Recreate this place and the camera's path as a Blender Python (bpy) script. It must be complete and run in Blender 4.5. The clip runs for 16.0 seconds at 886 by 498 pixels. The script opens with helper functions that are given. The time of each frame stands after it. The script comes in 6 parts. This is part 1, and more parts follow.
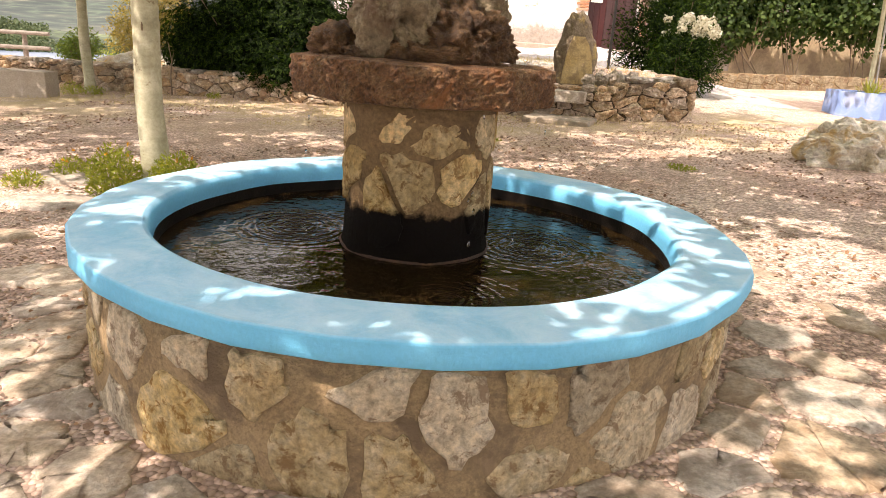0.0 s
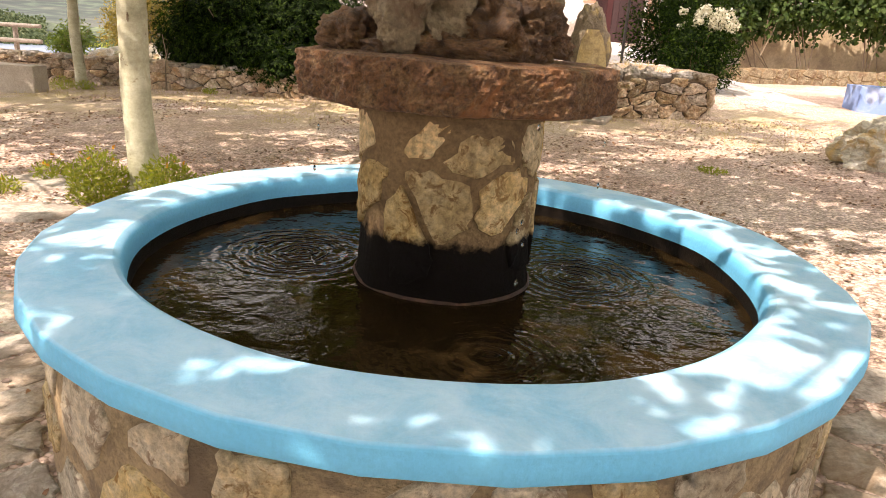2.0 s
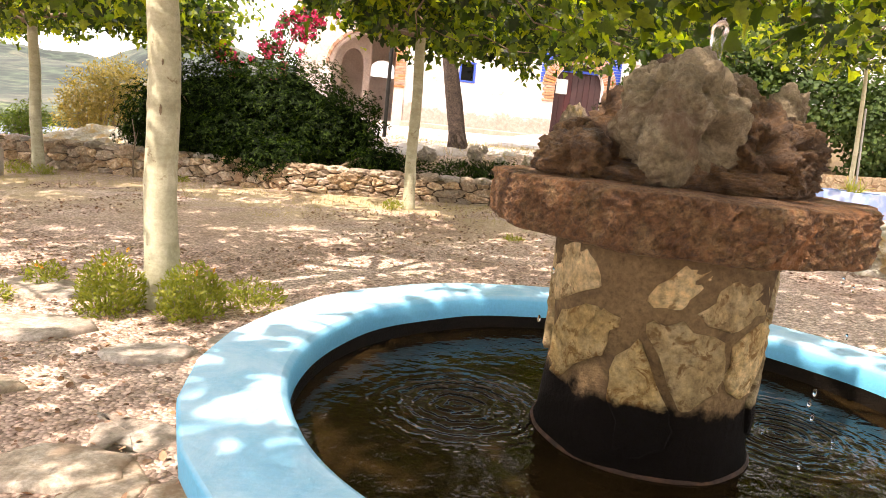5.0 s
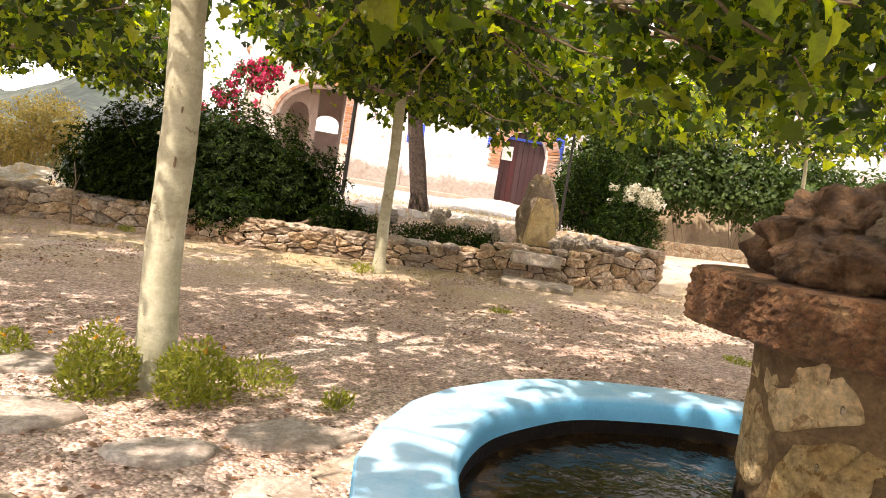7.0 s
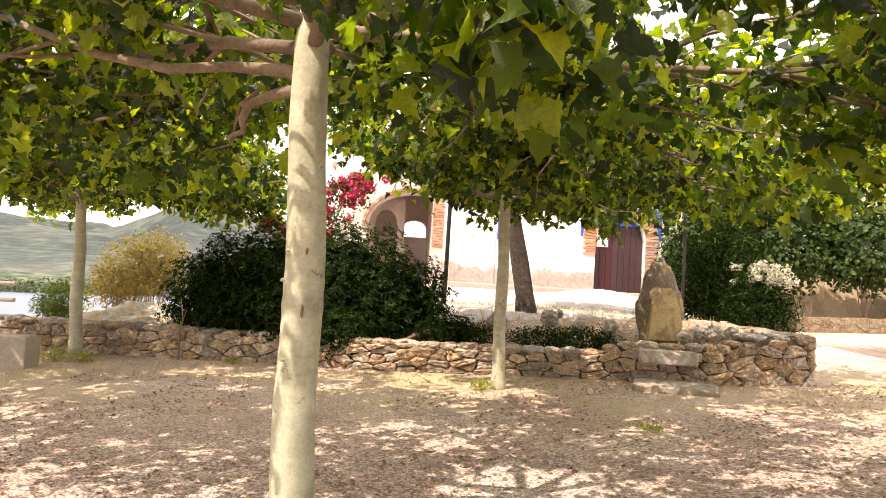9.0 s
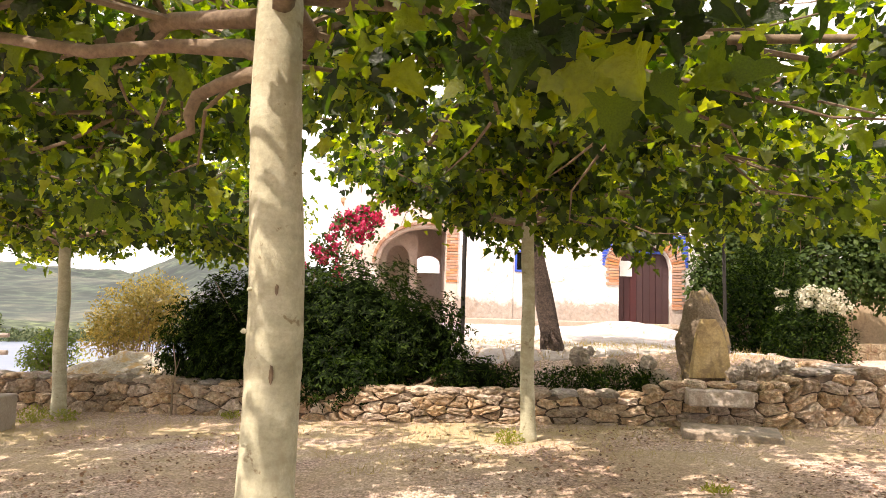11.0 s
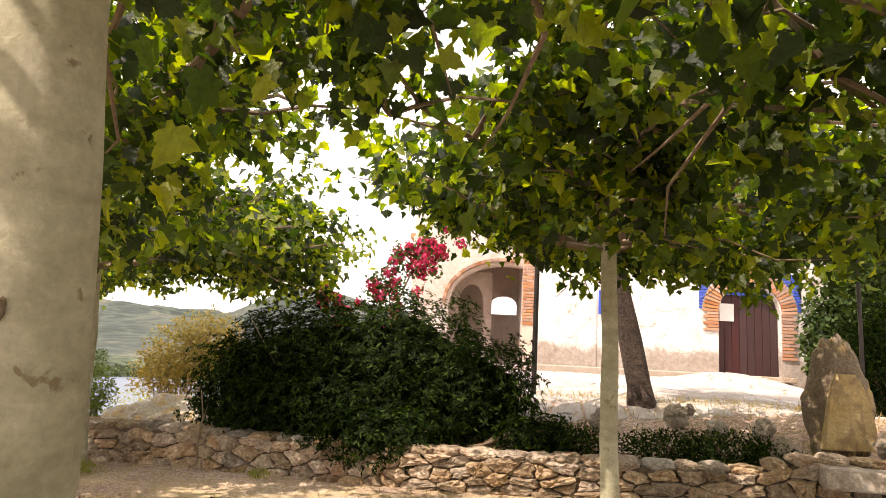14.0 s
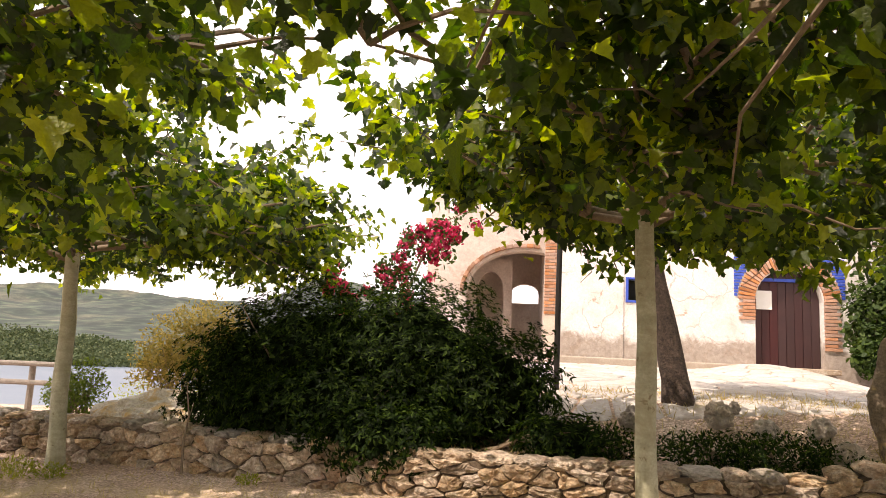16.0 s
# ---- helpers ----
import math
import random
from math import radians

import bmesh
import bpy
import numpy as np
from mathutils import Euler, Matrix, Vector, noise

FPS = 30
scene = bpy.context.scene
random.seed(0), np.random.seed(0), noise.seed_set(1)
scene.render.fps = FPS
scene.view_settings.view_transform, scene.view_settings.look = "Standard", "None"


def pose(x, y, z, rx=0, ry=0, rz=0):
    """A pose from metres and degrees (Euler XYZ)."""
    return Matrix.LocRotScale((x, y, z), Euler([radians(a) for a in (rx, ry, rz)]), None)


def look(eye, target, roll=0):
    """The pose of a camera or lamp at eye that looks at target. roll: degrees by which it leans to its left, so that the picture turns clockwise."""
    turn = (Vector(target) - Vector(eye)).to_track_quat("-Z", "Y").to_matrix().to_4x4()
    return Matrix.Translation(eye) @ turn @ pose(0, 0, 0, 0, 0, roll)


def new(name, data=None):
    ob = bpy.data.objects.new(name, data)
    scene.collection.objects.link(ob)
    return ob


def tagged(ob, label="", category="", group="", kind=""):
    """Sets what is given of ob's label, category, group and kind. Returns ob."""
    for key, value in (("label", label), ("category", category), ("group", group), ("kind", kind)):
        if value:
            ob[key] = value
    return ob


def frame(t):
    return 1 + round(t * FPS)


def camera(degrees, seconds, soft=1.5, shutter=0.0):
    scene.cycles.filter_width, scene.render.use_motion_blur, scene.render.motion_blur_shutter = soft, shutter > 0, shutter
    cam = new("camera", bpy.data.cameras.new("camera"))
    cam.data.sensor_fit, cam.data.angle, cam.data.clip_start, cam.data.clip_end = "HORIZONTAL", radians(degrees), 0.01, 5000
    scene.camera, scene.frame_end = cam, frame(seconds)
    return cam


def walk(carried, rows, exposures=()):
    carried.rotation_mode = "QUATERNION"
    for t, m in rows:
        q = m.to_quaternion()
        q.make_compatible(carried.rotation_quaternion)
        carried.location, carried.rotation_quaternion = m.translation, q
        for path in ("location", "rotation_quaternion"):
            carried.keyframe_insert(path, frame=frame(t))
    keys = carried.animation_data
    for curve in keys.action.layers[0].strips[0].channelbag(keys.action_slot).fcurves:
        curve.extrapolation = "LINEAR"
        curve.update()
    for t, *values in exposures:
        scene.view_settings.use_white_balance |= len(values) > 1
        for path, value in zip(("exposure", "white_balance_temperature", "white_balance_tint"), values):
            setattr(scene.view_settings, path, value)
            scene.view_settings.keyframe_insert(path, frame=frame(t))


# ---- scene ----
cam = camera(65.9, 16.0, soft=0.9)
METRES, EYE, TILT, LEAN, TURN = 7.15, 1.342, 4.0, -0.3, 0.0
ROWS = [
    (0.0, 0.0, 0.0, 0.0, 1.35, -20.99, -3.52),
    (0.5, -0.0028, 0.0029, -0.0015, 2.57, -21.08, -3.7),
    (1.0, -0.0077, 0.0178, -0.0022, 1.04, -20.35, -3.35),
    (1.5, -0.0127, 0.0484, -0.0052, 1.47, -19.55, -3.49),
    (2.0, -0.0211, 0.0765, -0.0074, 1.28, -21.5, -3.59),
    (2.5, -0.0454, 0.0855, -0.0077, 0.88, -19.29, -5.34),
    (3.0, -0.0747, 0.0916, -0.0065, -5.3, -18.32, -3.09),
    (3.5, -0.0938, 0.0969, -0.0076, -5.08, -18.96, -5.63),
    (4.0, -0.1123, 0.11, -0.0066, -6.12, -14.52, -4.95),
    (4.5, -0.1302, 0.1304, -0.0068, -3.54, -14.46, -5.17),
    (7.0, -0.2561, 0.2196, -0.0154, -10.39, -8.44, -9.45),
    (7.5, -0.2829, 0.2501, -0.0097, -14.04, -6.57, -3.61),
    (8.0, -0.2958, 0.2677, 0.0014, -9.02, -2.84, -1.26),
    (8.5, -0.2990, 0.3018, -0.0002, -4.95, -0.94, -2.77),
    (9.0, -0.3030, 0.3237, 0.0003, -3.89, -1.45, -3.48),
    (11.5, -0.2967, 0.5003, -0.0046, -2.38, 1.99, -0.67),
    (12.0, -0.2952, 0.5277, -0.0012, -3.92, 3.15, 2.19),
    (12.5, -0.2791, 0.562, -0.002, -0.43, 6.89, -0.4),
    (13.0, -0.2750, 0.595, -0.0079, 0.93, 6.02, -0.54),
    (13.5, -0.2676, 0.633, -0.0145, 0.32, 3.35, 2.76),
    (14.0, -0.2515, 0.6806, -0.0158, 4.29, 4.89, -2.28),
    (14.5, -0.2468, 0.7258, -0.019, -0.63, 6.76, -2.37),
    (15.0, -0.2415, 0.7668, -0.0207, 3.01, 7.22, -0.52),
    (15.5, -0.2332, 0.7942, -0.022, 8.13, 6.56, -2.94),
    (16.0, -0.2414, 0.8218, -0.0232, 6.2, 4.05, -2.06),
]
walk(cam, [(t, pose(0, 0, EYE, TILT, LEAN, TURN) @ pose(METRES * x, METRES * y, METRES * z, 90 + pitch, roll, yaw)) for t, x, y, z, yaw, pitch, roll in ROWS],
     exposures=[(0.0, 1.17, 7250, 22), (3.0, 1.32, 7250, 22), (4.5, 1.5, 7250, 22), (7.0, 1.15, 7250, 22), (9.0, 1.2, 7250, 22), (11.5, 1.12, 7300, 22), (13.5, 0.98, 7450, 22), (16.0, 0.68, 7500, 22)])

# ---- light ----
SUN_TO = Vector((-0.55, -0.42, 1.0)).normalized()
sky_world = bpy.data.worlds.new("sky")
scene.world = sky_world
sky_world.use_nodes = True
wn = sky_world.node_tree
sky_tex = wn.nodes.new("ShaderNodeTexSky")
sky_tex.sky_type = "NISHITA"
sky_tex.sun_disc = False
sky_tex.sun_elevation = math.asin(SUN_TO.z)
sky_tex.sun_rotation = math.atan2(SUN_TO.x, SUN_TO.y)
sky_tex.air_density, sky_tex.dust_density = 1.2, 3.0
cloud = wn.nodes.new("ShaderNodeTexNoise")
cloud.inputs["Scale"].default_value, cloud.inputs["Detail"].default_value = 2.2, 8
coord = wn.nodes.new("ShaderNodeTexCoord")
stretch = wn.nodes.new("ShaderNodeMapping")
stretch.inputs["Scale"].default_value = (1, 1, 3.5)
wn.links.new(coord.outputs["Generated"], stretch.inputs["Vector"])
wn.links.new(stretch.outputs["Vector"], cloud.inputs["Vector"])
cramp = wn.nodes.new("ShaderNodeValToRGB")
cramp.color_ramp.elements[0].position, cramp.color_ramp.elements[1].position = 0.20, 0.44
wn.links.new(cloud.outputs["Fac"], cramp.inputs["Fac"])
cmix = wn.nodes.new("ShaderNodeMix")
cmix.data_type = "RGBA"
cmix.inputs["B"].default_value = (12.0, 12.1, 12.4, 1)
wn.links.new(cramp.outputs["Color"], cmix.inputs["Factor"])
wn.links.new(sky_tex.outputs["Color"], cmix.inputs["A"])
wn.links.new(cmix.outputs["Result"], wn.nodes["Background"].inputs["Color"])
wn.nodes["Background"].inputs["Strength"].default_value = 0.096
sun = new("sun", bpy.data.lights.new("sun", "SUN"))
sun.data.energy, sun.data.angle, sun.data.color = 3.6, radians(0.6), (1.0, 0.94, 0.84)
sun.matrix_world = look(SUN_TO * 50, (0, 0, 0))

# ---- materials ----


def ramp(nt, fac, cols, lo=0.3, hi=0.7):
    r = nt.nodes.new("ShaderNodeValToRGB")
    els = r.color_ramp.elements
    while len(els) < len(cols):
        els.new(0.5)
    for i, c in enumerate(cols):
        els[i].position = lo + (hi - lo) * i / max(1, len(cols) - 1)
        els[i].color = (*c, 1)
    nt.links.new(fac, r.inputs["Fac"])
    return r.outputs["Color"]


def noise_node(nt, scale, detail=6, rough=0.6, dist=0.0, vec=None):
    n = nt.nodes.new("ShaderNodeTexNoise")
    n.inputs["Scale"].default_value, n.inputs["Detail"].default_value = scale, detail
    n.inputs["Roughness"].default_value, n.inputs["Distortion"].default_value = rough, dist
    if vec is None:
        tc = nt.nodes.new("ShaderNodeTexCoord")
        vec = tc.outputs["Object"]
    nt.links.new(vec, n.inputs["Vector"])
    return n.outputs["Fac"]


def blend(nt, fac, a, b, how="MIX"):
    m = nt.nodes.new("ShaderNodeMix")
    m.data_type, m.blend_type = "RGBA", how
    for sock, v in (("Factor", fac), ("A", a), ("B", b)):
        if isinstance(v, (int, float)):
            m.inputs[sock].default_value = v
        elif isinstance(v, tuple):
            m.inputs[sock].default_value = (*v, 1)
        else:
            nt.links.new(v, m.inputs[sock])
    return m.outputs["Result"]


def surface(name, cols, scale=3.0, grain=40.0, grain_amount=0.35, rough=0.85, bump=0.4, bump_dist=0.01, vary="", vary_amount=0.3,
            stain=None, stain_scale=1.2, stain_lo=0.5, stain_hi=0.62, metal=0.0, coat=0.0):
    """A weathered surface: broad tones, fine grain, optional stains, relief, and a change from piece to piece."""
    m = bpy.data.materials.new(name)
    m.use_nodes = True
    nt = m.node_tree
    b = nt.nodes["Principled BSDF"]
    col = ramp(nt, noise_node(nt, scale, 6, 0.65, 0.3), cols)
    g = noise_node(nt, grain, 8, 0.7)
    lo, hi = 1 - grain_amount, 1 + grain_amount * 0.5
    col = blend(nt, 1.0, col, ramp(nt, g, [(lo, lo, lo), (hi, hi, hi)], 0.3, 0.7), "MULTIPLY")
    if stain:
        s = noise_node(nt, stain_scale, 9, 0.72, 0.6)
        col = blend(nt, ramp(nt, s, [(0, 0, 0), (1, 1, 1)], stain_lo, stain_hi), col, stain)
    if vary:
        if vary == "object":
            rnd = nt.nodes.new("ShaderNodeObjectInfo").outputs["Random"]
        else:
            rnd = nt.nodes.new("ShaderNodeNewGeometry").outputs["Random Per Island"]
        hsv = nt.nodes.new("ShaderNodeHueSaturation")
        mr = nt.nodes.new("ShaderNodeMapRange")
        mr.inputs["To Min"].default_value, mr.inputs["To Max"].default_value = 1 - vary_amount, 1 + vary_amount
        nt.links.new(rnd, mr.inputs["Value"])
        nt.links.new(mr.outputs["Result"], hsv.inputs["Value"])
        wn2 = nt.nodes.new("ShaderNodeTexWhiteNoise")
        wn2.noise_dimensions = "1D"
        nt.links.new(rnd, wn2.inputs["W"])
        mr2 = nt.nodes.new("ShaderNodeMapRange")
        mr2.inputs["To Min"].default_value, mr2.inputs["To Max"].default_value = 0.7, 1.25
        nt.links.new(wn2.outputs["Value"], mr2.inputs["Value"])
        nt.links.new(mr2.outputs["Result"], hsv.inputs["Saturation"])
        nt.links.new(col, hsv.inputs["Color"])
        col = hsv.outputs["Color"]
    nt.links.new(col, b.inputs["Base Color"])
    b.inputs["Roughness"].default_value, b.inputs["Metallic"].default_value = rough, metal
    b.inputs["Coat Weight"].default_value = coat
    bp = nt.nodes.new("ShaderNodeBump")
    bp.inputs["Strength"].default_value, bp.inputs["Distance"].default_value = bump, bump_dist
    nt.links.new(g, bp.inputs["Height"])
    nt.links.new(bp.outputs["Normal"], b.inputs["Normal"])
    return m


def leafy(name, cols, trans=0.45, gloss=0.12, rough=0.4, tint=(1.35, 1.45, 0.5)):
    """Thin leaves that let light through; the tone changes from leaf to leaf."""
    m = bpy.data.materials.new(name)
    m.use_nodes = True
    nt = m.node_tree
    nt.nodes.remove(nt.nodes["Principled BSDF"])
    out = nt.nodes["Material Output"]
    rnd = nt.nodes.new("ShaderNodeNewGeometry").outputs["Random Per Island"]
    col = ramp(nt, rnd, cols, 0.0, 1.0)
    spots = ramp(nt, noise_node(nt, 25, 4), [(0.75, 0.75, 0.75), (1.1, 1.1, 1.1)])
    col = blend(nt, 1.0, col, spots, "MULTIPLY")
    d, tr, gl = (nt.nodes.new("ShaderNodeBsdf" + k) for k in ("Diffuse", "Translucent", "Glossy"))
    nt.links.new(col, d.inputs["Color"])
    nt.links.new(blend(nt, 1.0, col, tint, "MULTIPLY"), tr.inputs["Color"])
    gl.inputs["Roughness"].default_value = rough
    crease = nt.nodes.new("ShaderNodeBump")
    crease.inputs["Strength"].default_value, crease.inputs["Distance"].default_value = 0.7, 0.02
    nt.links.new(noise_node(nt, 45, 4, 0.6), crease.inputs["Height"])
    for sh in (d, tr, gl):
        nt.links.new(crease.outputs["Normal"], sh.inputs["Normal"])
    m1, m2 = nt.nodes.new("ShaderNodeMixShader"), nt.nodes.new("ShaderNodeMixShader")
    m1.inputs[0].default_value, m2.inputs[0].default_value = trans, gloss
    nt.links.new(d.outputs[0], m1.inputs[1])
    nt.links.new(tr.outputs[0], m1.inputs[2])
    nt.links.new(m1.outputs[0], m2.inputs[1])
    nt.links.new(gl.outputs[0], m2.inputs[2])
    nt.links.new(m2.outputs[0], out.inputs["Surface"])
    return m


M = {}
M["mortar"] = surface("sandy_mortar", [(0.29, 0.20, 0.105), (0.42, 0.30, 0.165)], 5, 60, 0.5, 0.95, 0.9, 0.02, stain=(0.16, 0.11, 0.065), stain_scale=3)
M["stone"] = surface("limestone", [(0.48, 0.35, 0.18), (0.62, 0.49, 0.29), (0.73, 0.63, 0.45)], 9, 38, 0.6, 0.92, 1.0, 0.035, "object", 0.28, stain=(0.27, 0.17, 0.08), stain_scale=16, stain_lo=0.53, stain_hi=0.60)
M["wallstone"] = surface("red_limestone", [(0.40, 0.255, 0.155), (0.57, 0.43, 0.295), (0.70, 0.585, 0.44)], 11, 26, 0.55, 0.92, 1.0, 0.05, "object", 0.32, stain=(0.46, 0.27, 0.15), stain_scale=2, stain_lo=0.56, stain_hi=0.66)
M["coping"] = surface("grey_coping_stone", [(0.28, 0.235, 0.185), (0.44, 0.385, 0.32)], 4, 30, 0.4, 0.95, 0.8, 0.02, "object", 0.2, stain=(0.22, 0.20, 0.17), stain_scale=5)
M["blue"] = surface("blue_paint", [(0.09, 0.42, 0.67), (0.13, 0.48, 0.72)], 2.2, 70, 0.12, 0.6, 0.4, 0.006, stain=(0.12, 0.27, 0.36), stain_scale=30, stain_lo=0.68, stain_hi=0.72)
M["wetrust"] = surface("wet_rust_scale", [(0.012, 0.008, 0.005), (0.05, 0.022, 0.012), (0.12, 0.055, 0.028)], 14, 60, 0.5, 0.75, 0.8, 0.01)
# near-black, to paint in the shade deep inside a shrub
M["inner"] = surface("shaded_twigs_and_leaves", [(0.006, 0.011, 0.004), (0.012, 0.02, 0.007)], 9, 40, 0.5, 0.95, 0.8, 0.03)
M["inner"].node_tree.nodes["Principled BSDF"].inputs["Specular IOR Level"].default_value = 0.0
M["wood_leaf"] = leafy("distant_pine", [(0.06, 0.085, 0.05), (0.075, 0.10, 0.056), (0.095, 0.125, 0.068), (0.14, 0.16, 0.09)], 0.15, 0.0, 0.5, (1.2, 1.2, 0.6))
M["algae"] = surface("algae_lining", [(0.006, 0.005, 0.004), (0.016, 0.011, 0.007)], 8, 50, 0.4, 0.5, 0.5)
M["algae"].node_tree.nodes["Principled BSDF"].inputs["Specular IOR Level"].default_value = 0.1
M["lilac"] = surface("pale_blue_paint", [(0.17, 0.27, 0.54), (0.22, 0.33, 0.60)], 3, 50, 0.12, 0.6, 0.2, 0.006, stain=(0.30, 0.37, 0.56), stain_scale=3)
M["cobalt"] = surface("cobalt_paint", [(0.025, 0.07, 0.42), (0.04, 0.10, 0.50)], 6, 60, 0.2, 0.6, 0.3)
M["tufa"] = surface("wet_tufa", [(0.10, 0.054, 0.025), (0.24, 0.128, 0.055), (0.37, 0.22, 0.105)], 9, 70, 0.65, 0.6, 1.0, 0.05, stain=(0.09, 0.055, 0.035), stain_scale=6)
M["rust"] = surface("iron_stained_millstone", [(0.15, 0.065, 0.026), (0.34, 0.16, 0.065), (0.46, 0.28, 0.13)], 12, 60, 0.8, 0.6, 1.0, 0.09, stain=(0.46, 0.19, 0.065), stain_scale=5, stain_lo=0.55, stain_hi=0.65)
M["boulder"] = surface("grey_boulder", [(0.16, 0.12, 0.07), (0.30, 0.235, 0.14), (0.43, 0.35, 0.23)], 6, 50, 0.55, 0.8, 1.0, 0.04, stain=(0.16, 0.095, 0.05), stain_scale=4)
M["paler"] = surface("pale_rock", [(0.42, 0.34, 0.22), (0.60, 0.55, 0.45), (0.70, 0.67, 0.60)], 3, 25, 0.45, 0.9, 0.9, 0.03, stain=(0.50, 0.33, 0.13), stain_scale=2.5)
M["stele"] = surface("lichen_stone", [(0.17, 0.13, 0.09), (0.30, 0.24, 0.17)], 4, 40, 0.5, 0.9, 0.9, 0.02, stain=(0.42, 0.31, 0.13), stain_scale=2.6, stain_lo=0.55, stain_hi=0.66)
M["carved"] = surface("carved_ochre_face", [(0.48, 0.34, 0.14), (0.58, 0.46, 0.25)], 5, 40, 0.35, 0.9, 0.6, 0.01, stain=(0.30, 0.22, 0.12), stain_scale=6)
M["flag"] = surface("flagstone", [(0.34, 0.26, 0.19), (0.47, 0.39, 0.30), (0.58, 0.52, 0.44)], 7, 35, 0.55, 0.9, 0.7, 0.012, "object", 0.15, stain=(0.26, 0.19, 0.13), stain_scale=3)
M["terrace"] = surface("pale_crazy_paving", [(0.38, 0.345, 0.31), (0.48, 0.445, 0.41), (0.56, 0.53, 0.495)], 5, 30, 0.35, 0.92, 0.6, 0.012, "object", 0.12, stain=(0.40, 0.35, 0.30), stain_scale=3)
M["gravel"] = surface("gravel_stones", [(0.32, 0.23, 0.16), (0.50, 0.41, 0.32)], 30, 80, 0.3, 0.9, 0.4, 0.004, "island", 0.4)
M["plaster"] = surface("lime_plaster", [(0.60, 0.545, 0.50), (0.74, 0.71, 0.68), (0.79, 0.775, 0.76)], 1.3, 14, 0.2, 0.92, 0.6, 0.03, stain=(0.46, 0.35, 0.28), stain_scale=1.7, stain_lo=0.585, stain_hi=0.63)
M["pinkplaster"] = surface("pink_plaster", [(0.47, 0.38, 0.325), (0.60, 0.525, 0.47), (0.67, 0.61, 0.56)], 0.9, 14, 0.2, 0.92, 0.6, 0.03, stain=(0.44, 0.33, 0.27), stain_scale=1.6, stain_lo=0.57, stain_hi=0.7)
M["ochre"] = surface("ochre_plaster", [(0.52, 0.40, 0.24), (0.66, 0.54, 0.37)], 1.2, 16, 0.25, 0.95, 0.6, 0.02, stain=(0.38, 0.29, 0.20), stain_scale=1.4)
M["brick"] = surface("red_brick", [(0.40, 0.19, 0.11), (0.52, 0.29, 0.18)], 9, 50, 0.3, 0.9, 0.5, 0.008, "object", 0.25)
M["brickback"] = surface("pale_brick_mortar", [(0.55, 0.44, 0.36), (0.64, 0.54, 0.45)], 5, 40, 0.2, 0.95, 0.4)
M["door"] = surface("oxblood_door_paint", [(0.034, 0.007, 0.008), (0.047, 0.011, 0.010)], 4, 60, 0.3, 0.55, 0.3, 0.004, "object", 0.12)
M["dark"] = surface("black_iron", [(0.015, 0.013, 0.012), (0.03, 0.026, 0.022)], 6, 50, 0.3, 0.55, 0.3, metal=0.3)
M["galv"] = surface("galvanised_steel", [(0.30, 0.30, 0.29), (0.42, 0.42, 0.40)], 6, 50, 0.25, 0.5, 0.2, metal=0.6)
M["paper"] = surface("white_notice", [(0.74, 0.74, 0.70), (0.80, 0.80, 0.77)], 4, 30, 0.05, 0.8, 0.05)
M["void"] = surface("unlit_glass", [(0.012, 0.012, 0.014), (0.02, 0.02, 0.022)], 3, 20, 0.1, 0.15, 0.05)
M["planebark"] = surface("plane_bark", [(0.32, 0.31, 0.21), (0.44, 0.43, 0.305), (0.53, 0.52, 0.39)], 4, 45, 0.22, 0.8, 0.6, 0.006, stain=(0.35, 0.32, 0.215), stain_scale=2.6, stain_lo=0.54, stain_hi=0.66)
M["darkbark"] = surface("furrowed_bark", [(0.055, 0.038, 0.029), (0.15, 0.105, 0.08)], 12, 30, 0.8, 0.95, 1.0, 0.06)
M["twig"] = surface("brown_twig", [(0.16, 0.11, 0.07), (0.26, 0.20, 0.13)], 8, 40, 0.4, 0.9, 0.5)
M["concrete"] = surface("worn_concrete", [(0.34, 0.29, 0.23), (0.46, 0.40, 0.33)], 3, 40, 0.3, 0.95, 0.5)
M["litter"] = surface("leaf_litter", [(0.22, 0.12, 0.075), (0.36, 0.24, 0.16)], 20, 60, 0.3, 0.9, 0.3, vary="island", vary_amount=0.45)
M["timber"] = surface("grey_timber", [(0.17, 0.145, 0.12), (0.28, 0.245, 0.205)], 6, 40, 0.4, 0.9, 0.6)
M["tile"] = surface("roof_tile", [(0.34, 0.17, 0.10), (0.48, 0.28, 0.18)], 4, 30, 0.35, 0.9, 0.5, vary="object")
M["earth"] = surface("dry_earth", [(0.30, 0.22, 0.15), (0.46, 0.38, 0.28)], 2, 30, 0.4, 0.95, 0.8, 0.02)
M["joint"] = surface("dark_earth_joints", [(0.09, 0.064, 0.044), (0.19, 0.14, 0.095)], 6, 40, 0.4, 0.95, 0.7, 0.02)
M["plane_leaf"] = leafy("plane_leaf", [(0.005, 0.013, 0.003), (0.009, 0.024, 0.004), (0.018, 0.04, 0.006), (0.05, 0.085, 0.011), (0.10, 0.145, 0.017), (0.15, 0.185, 0.024)], 0.52, 0.04, 0.42, (4.9, 4.5, 0.38))
M["bush_leaf"] = leafy("evergreen_leaf", [(0.004, 0.010, 0.002), (0.008, 0.020, 0.003), (0.015, 0.035, 0.005), (0.055, 0.095, 0.013)], 0.28, 0.008, 0.5, (1.9, 2.0, 0.35))
M["olive_leaf"] = leafy("yellow_shrub_leaf", [(0.13, 0.125, 0.03), (0.25, 0.205, 0.06), (0.34, 0.27, 0.10)], 0.4, 0.02, tint=(1.5, 1.4, 0.5))
